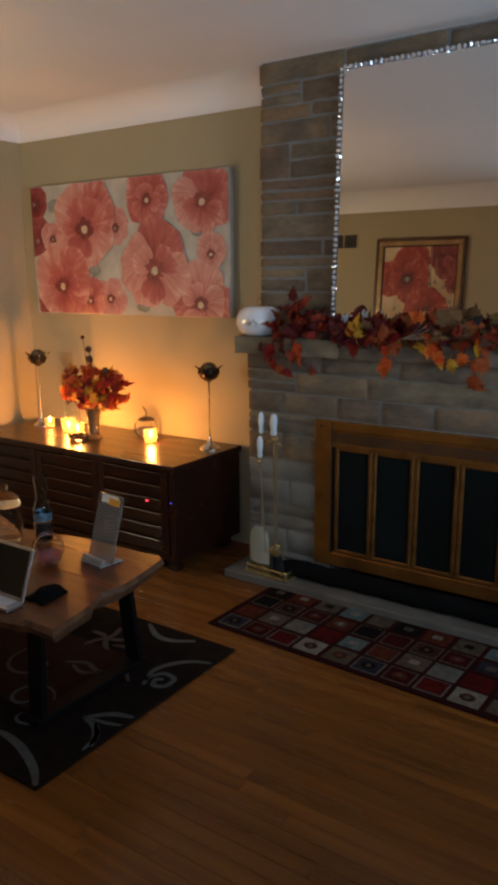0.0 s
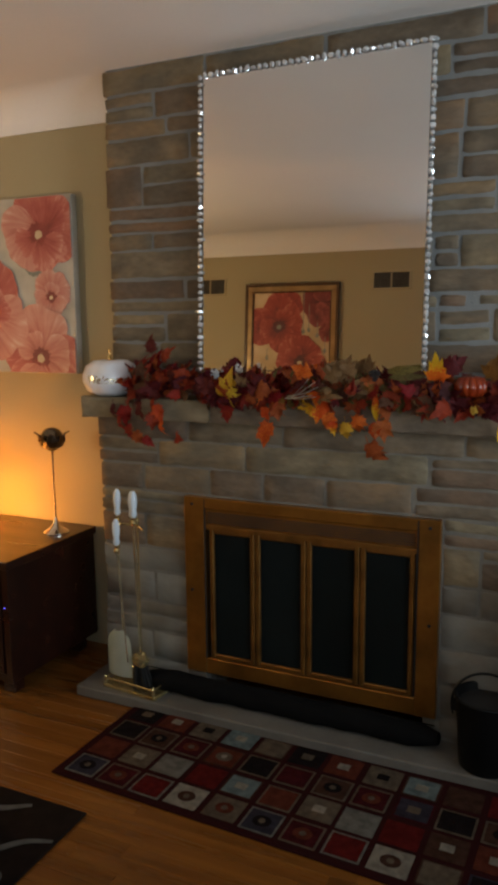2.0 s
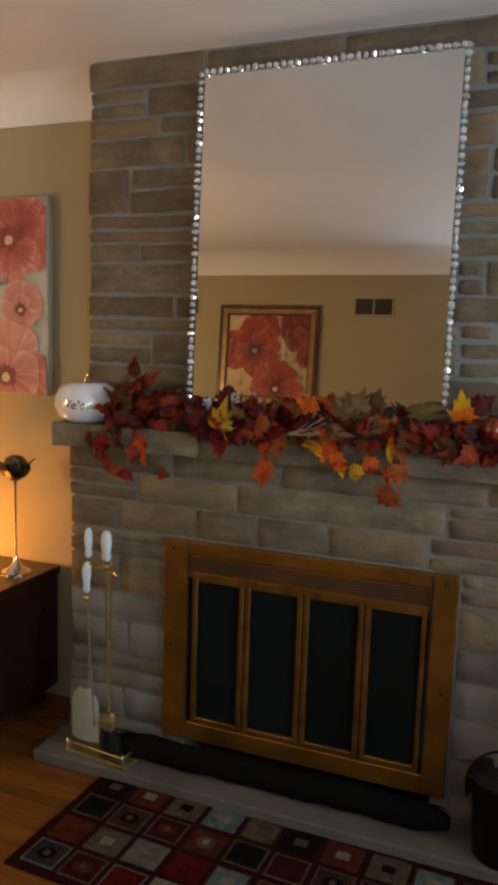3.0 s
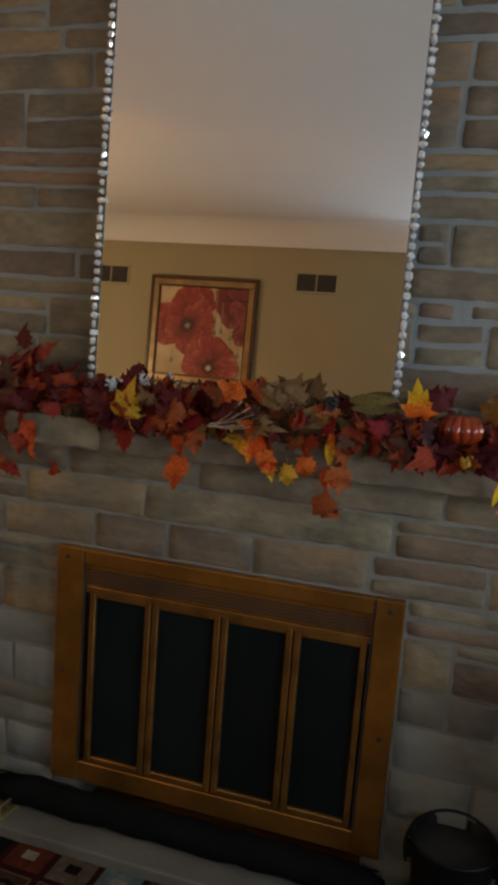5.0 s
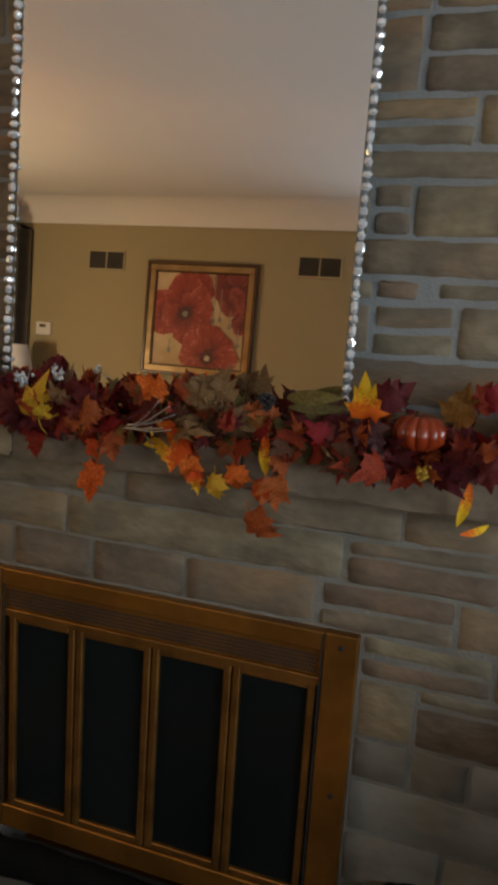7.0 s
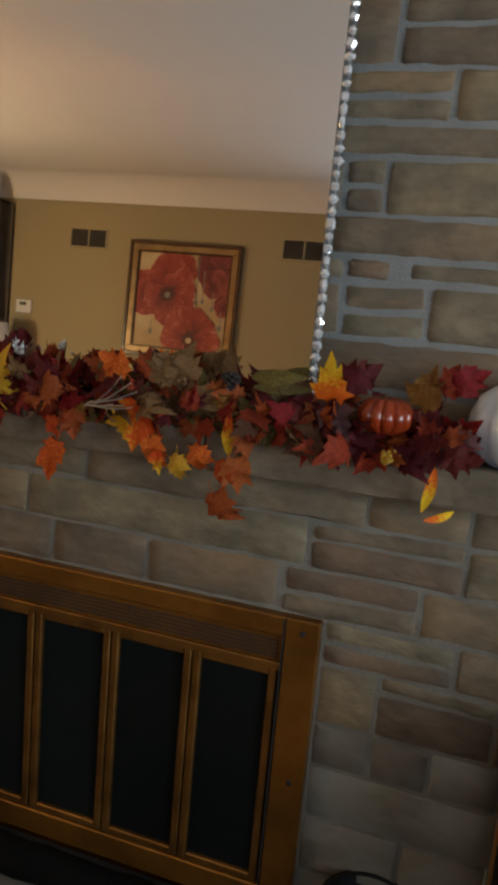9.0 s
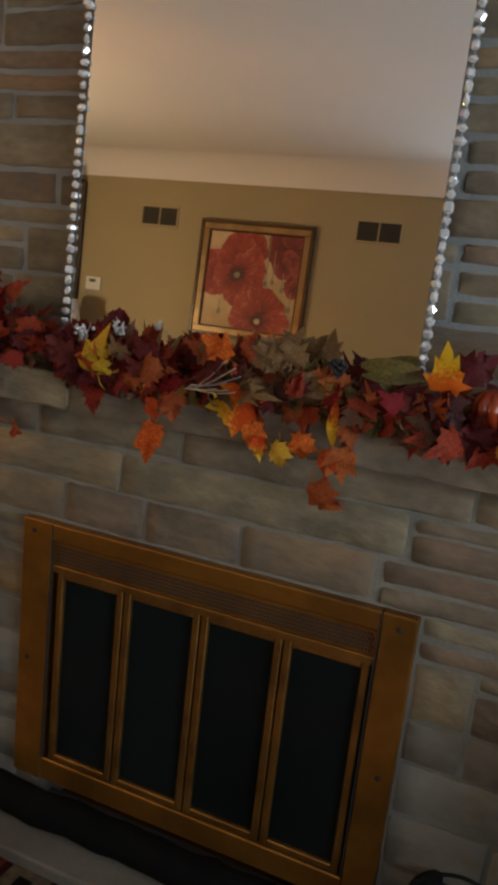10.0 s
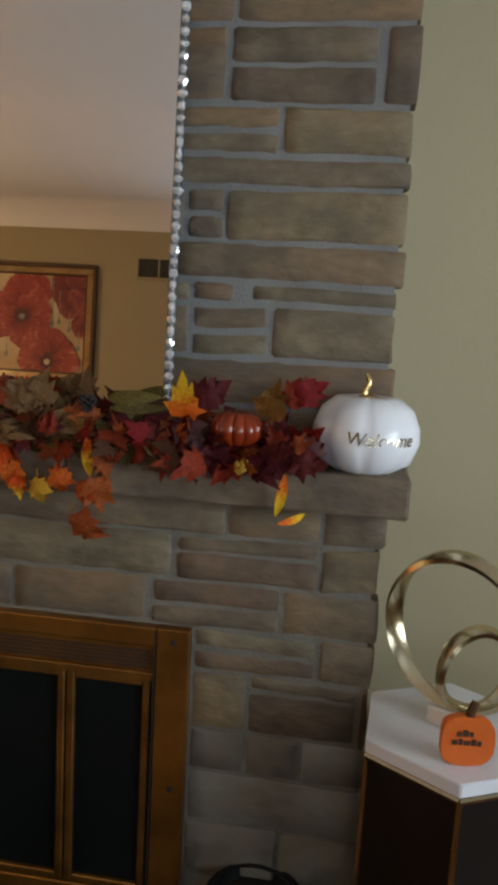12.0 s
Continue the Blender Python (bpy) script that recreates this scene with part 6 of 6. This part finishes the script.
# ---- flower vase and glass pumpkin on the console ----
vs = thing("flower_vase", "glass vase with orange and red silk autumn flowers on the console", "flower vase", at=(-2.865, 3.20, CZ))
part("vase", lathe([(0.045, 0), (0.048, 0.008), (0.030, 0.030), (0.034, 0.10), (0.042, 0.165), (0.039, 0.165), (0.031, 0.10), (0.026, 0.034), (0.001, 0.028)], 24, cap=False),
     mat("smoked_vase", (0.35, 0.25, 0.14), 0.08, transmission=0.7, colour2=(0.25, 0.16, 0.08)), vs, smooth=True)
bm = bmesh.new()
g = random.Random(14)
for i in range(16):
    a, rr = g.uniform(0, 6.28), g.uniform(0.02, 0.19)
    add_tube(bm, [(0, 0, 0.06), (rr * 0.3 * math.cos(a), rr * 0.3 * math.sin(a), 0.17), (rr * math.cos(a), rr * 0.6 * math.sin(a), 0.24 + 0.17 * g.random())], 0.002, 4)
add_tube(bm, [(0, 0, 0.1), (0.07, -0.01, 0.32), (0.13, -0.02, 0.40)], 0.002, 5)
add_tube(bm, [(0, 0, 0.1), (0.015, 0, 0.35), (-0.01, 0, 0.51)], 0.003, 5)
add_tube(bm, [(0, 0, 0.1), (-0.02, 0, 0.35), (-0.055, 0, 0.575)], 0.002, 5)
part("stems", bm, LEAF["olive"], vs)
bpy.context.view_layer.update()
rng = random.Random(21)
for i in range(170):
    a, b = rng.uniform(0, 6.28), rng.uniform(-0.5, 1.0)
    rr = 0.20 * rng.random() ** 0.5
    p = Vector((-2.845 + 1.05 * rr * math.cos(a), 3.20 + 0.6 * rr * math.sin(a) - 0.01, CZ + 0.26 + 0.17 * b * (1 - rr * 2.2)))
    k = rng.choice(("orange", "orange", "rust", "rust", "flame", "yellow", "red", "red"))
    leaf(vs, p, rng.uniform(0.05, 0.08), rng.uniform(-120, 120), k, rng, rng.uniform(-40, 40))
for p, r in (((0.0, -0.01, 0.455), 0.022), ((-0.012, 0, 0.51), 0.019), ((-0.055, 0, 0.575), 0.012), ((0.13, -0.02, 0.40), 0.020)):
    part("seed_head", lathe([(r * 0.25, -r), (r * 0.9, -r * 0.4), (r, r * 0.2), (r * 0.6, r * 0.9), (r * 0.1, r)], 12, Matrix.Translation(p)), LEAF["brown"], vs, smooth=True)
# low dark ornament with glass beads at the foot of the vase
orn = thing("candle_ring", "dark beaded candle ring at the foot of the vase", "candle ring", at=(-2.93, 3.14, CZ))
bm = bmesh.new()
for k in range(15):
    a = 2 * math.pi * k / 15
    bmesh.ops.create_icosphere(bm, subdivisions=1, radius=0.014, matrix=Matrix.Translation((0.047 * math.cos(a), 0.047 * math.sin(a), 0.014 + 0.004 * (k % 2))))
part("beads", bm, mat("dark_bead", (0.06, 0.035, 0.02), 0.15, 0.5), orn)

gp = thing("glass_pumpkin", "ribbed clear glass pumpkin jar with dark metal lid on the console", "glass pumpkin", at=(-2.645, 3.40, CZ))
part("jar", lathe([(0.040, 0), (0.058, 0.010), (0.072, 0.040), (0.068, 0.075), (0.045, 0.098), (0.043, 0.096), (0.064, 0.073), (0.068, 0.040), (0.054, 0.013), (0.001, 0.006)], 40, None, 8, 0.08, cap=False), CLEAR, gp, smooth=True)
lid = part("lid", lathe([(0.048, 0.098), (0.045, 0.106), (0.024, 0.116), (0.006, 0.118)], 24), mat("dark_pewter", (0.16, 0.13, 0.09), 0.3, 0.9), gp, smooth=True)
part("stem", tube([(0, 0, 0.112), (0.006, 0, 0.140), (-0.008, 0, 0.158), (-0.020, 0, 0.172)], 0.0045, 8), mat("dark_pewter", (0.16, 0.13, 0.09), 0.3, 0.9), lid, smooth=True)
part("filler", lathe([(0.040, 0.012), (0.052, 0.03), (0.050, 0.050), (0.02, 0.056)], 20), mat("frosted_fill", (0.5, 0.42, 0.42), 0.5), gp)
# small square picture block and tealight glass beside the far holder
hur = thing("hurricane_glass", "clear hurricane glass with dried flowers on the console", "glass vase", at=(-3.18, 3.33, CZ))
part("glass", lathe([(0.040, 0), (0.045, 0.006), (0.045, 0.17), (0.042, 0.17), (0.042, 0.010), (0.001, 0.008)], 24, cap=False), CLEAR, hur, smooth=True)
for i in range(14):
    leaf(hur, (-3.18 + rng.uniform(-0.04, 0.04), 3.33 + rng.uniform(-0.03, 0.03), CZ + 0.15 + rng.uniform(0, 0.12)), 0.05, rng.uniform(-90, 90), rng.choice(("orange", "tan", "rust")), rng)

# ---- floor lamp in the far corner, its glow on the cove and wall ----
fl = thing("floor_lamp", "slim black floor lamp with a frosted glass globe, lit", "floor lamp", at=(-3.45, 1.75, 0))
part("base", lathe([(0.13, 0), (0.13, 0.012), (0.03, 0.024), (0.012, 0.05)], 28), BLACK_STEEL, fl, smooth=True)
part("pole", lathe([(0.011, 0.04), (0.011, 1.15), (0.020, 1.16), (0.030, 1.172)], 12), BLACK_STEEL, fl, smooth=True)
globe = part("globe", lathe([(0.004 + 0.082 * math.sin(math.pi * k / 16), 1.25 - 0.082 * math.cos(math.pi * k / 16)) for k in range(17)], 28), mat("frosted_globe", (1.0, 0.80, 0.50), 0.4, emit=3.0), fl, "glowing frosted globe", smooth=True)
globe.visible_shadow = False
point_lamp("floor_lamp_light", (-3.45, 1.75, 1.25), LAMP_POWER, (1.0, 0.77, 0.46), 0.08)

# ---- floor boards ----
BOARD_W = 0.0572
rng = random.Random(31)
floor = bpy.data.objects["floor"]
board_meshes = []
for ln in (0.7, 0.9, 1.15, 1.4):
    bm = box((0.0002, 0.0002, -0.02), (ln - 0.0002, BOARD_W - 0.0002, 0.0), 0.0006)
    me = bpy.data.meshes.new("board")
    bm.to_mesh(me)
    bm.free()
    me.materials.append(OAK)
    board_meshes.append((ln, me))
rest = []
near_boards = 0
y = -1.7
while y < Y1:
    x = X0 - 0.02
    first = rng.uniform(0.1, 0.9)
    while x < X1:
        ln, me = rng.choice(board_meshes)
        if x < X0:
            ln = first
        elif x + ln > X1:
            ln = X1 + 0.02 - x
        if x > X0 and x + ln < X1 and 0.95 < y < 3.1 and -2.6 < x < 0.2 and near_boards < 300:
            ob = new("board", me)
            ob.location = (x, y, 0)
            ob.parent = floor
            near_boards += 1
        else:
            rest.append((x, y, ln))
        x += ln
    y += BOARD_W
verts, faces = [], []
for x, y, ln in rest:
    k = len(verts)
    verts += [(x + a * ln + (0.0005 if a == 0 else -0.0005), y + b * BOARD_W + (0.0004 if b == 0 else -0.0004), c) for c in (-0.02, 0) for a, b in ((0, 0), (1, 0), (1, 1), (0, 1))]
    faces += [(k + 4, k + 5, k + 6, k + 7), (k, k + 1, k + 5, k + 4), (k + 1, k + 2, k + 6, k + 5), (k + 2, k + 3, k + 7, k + 6), (k + 3, k, k + 4, k + 7)]
me = bpy.data.meshes.new("more_boards")
me.from_pydata(verts, [], faces)
me.materials.append(mat("oak_board_joined", (0.230, 0.088, 0.016), 0.26, colour2=(0.120, 0.042, 0.008), scale=4, spec=0.4, fine=0.14, fine_scale=50, bump=0.08, bump_scale=60,
                        stretch=(0.35, 6, 6), random_value=0.15, island=True))
ob = tagged(new("more_boards", me), kind="stuff")
ob.parent = floor
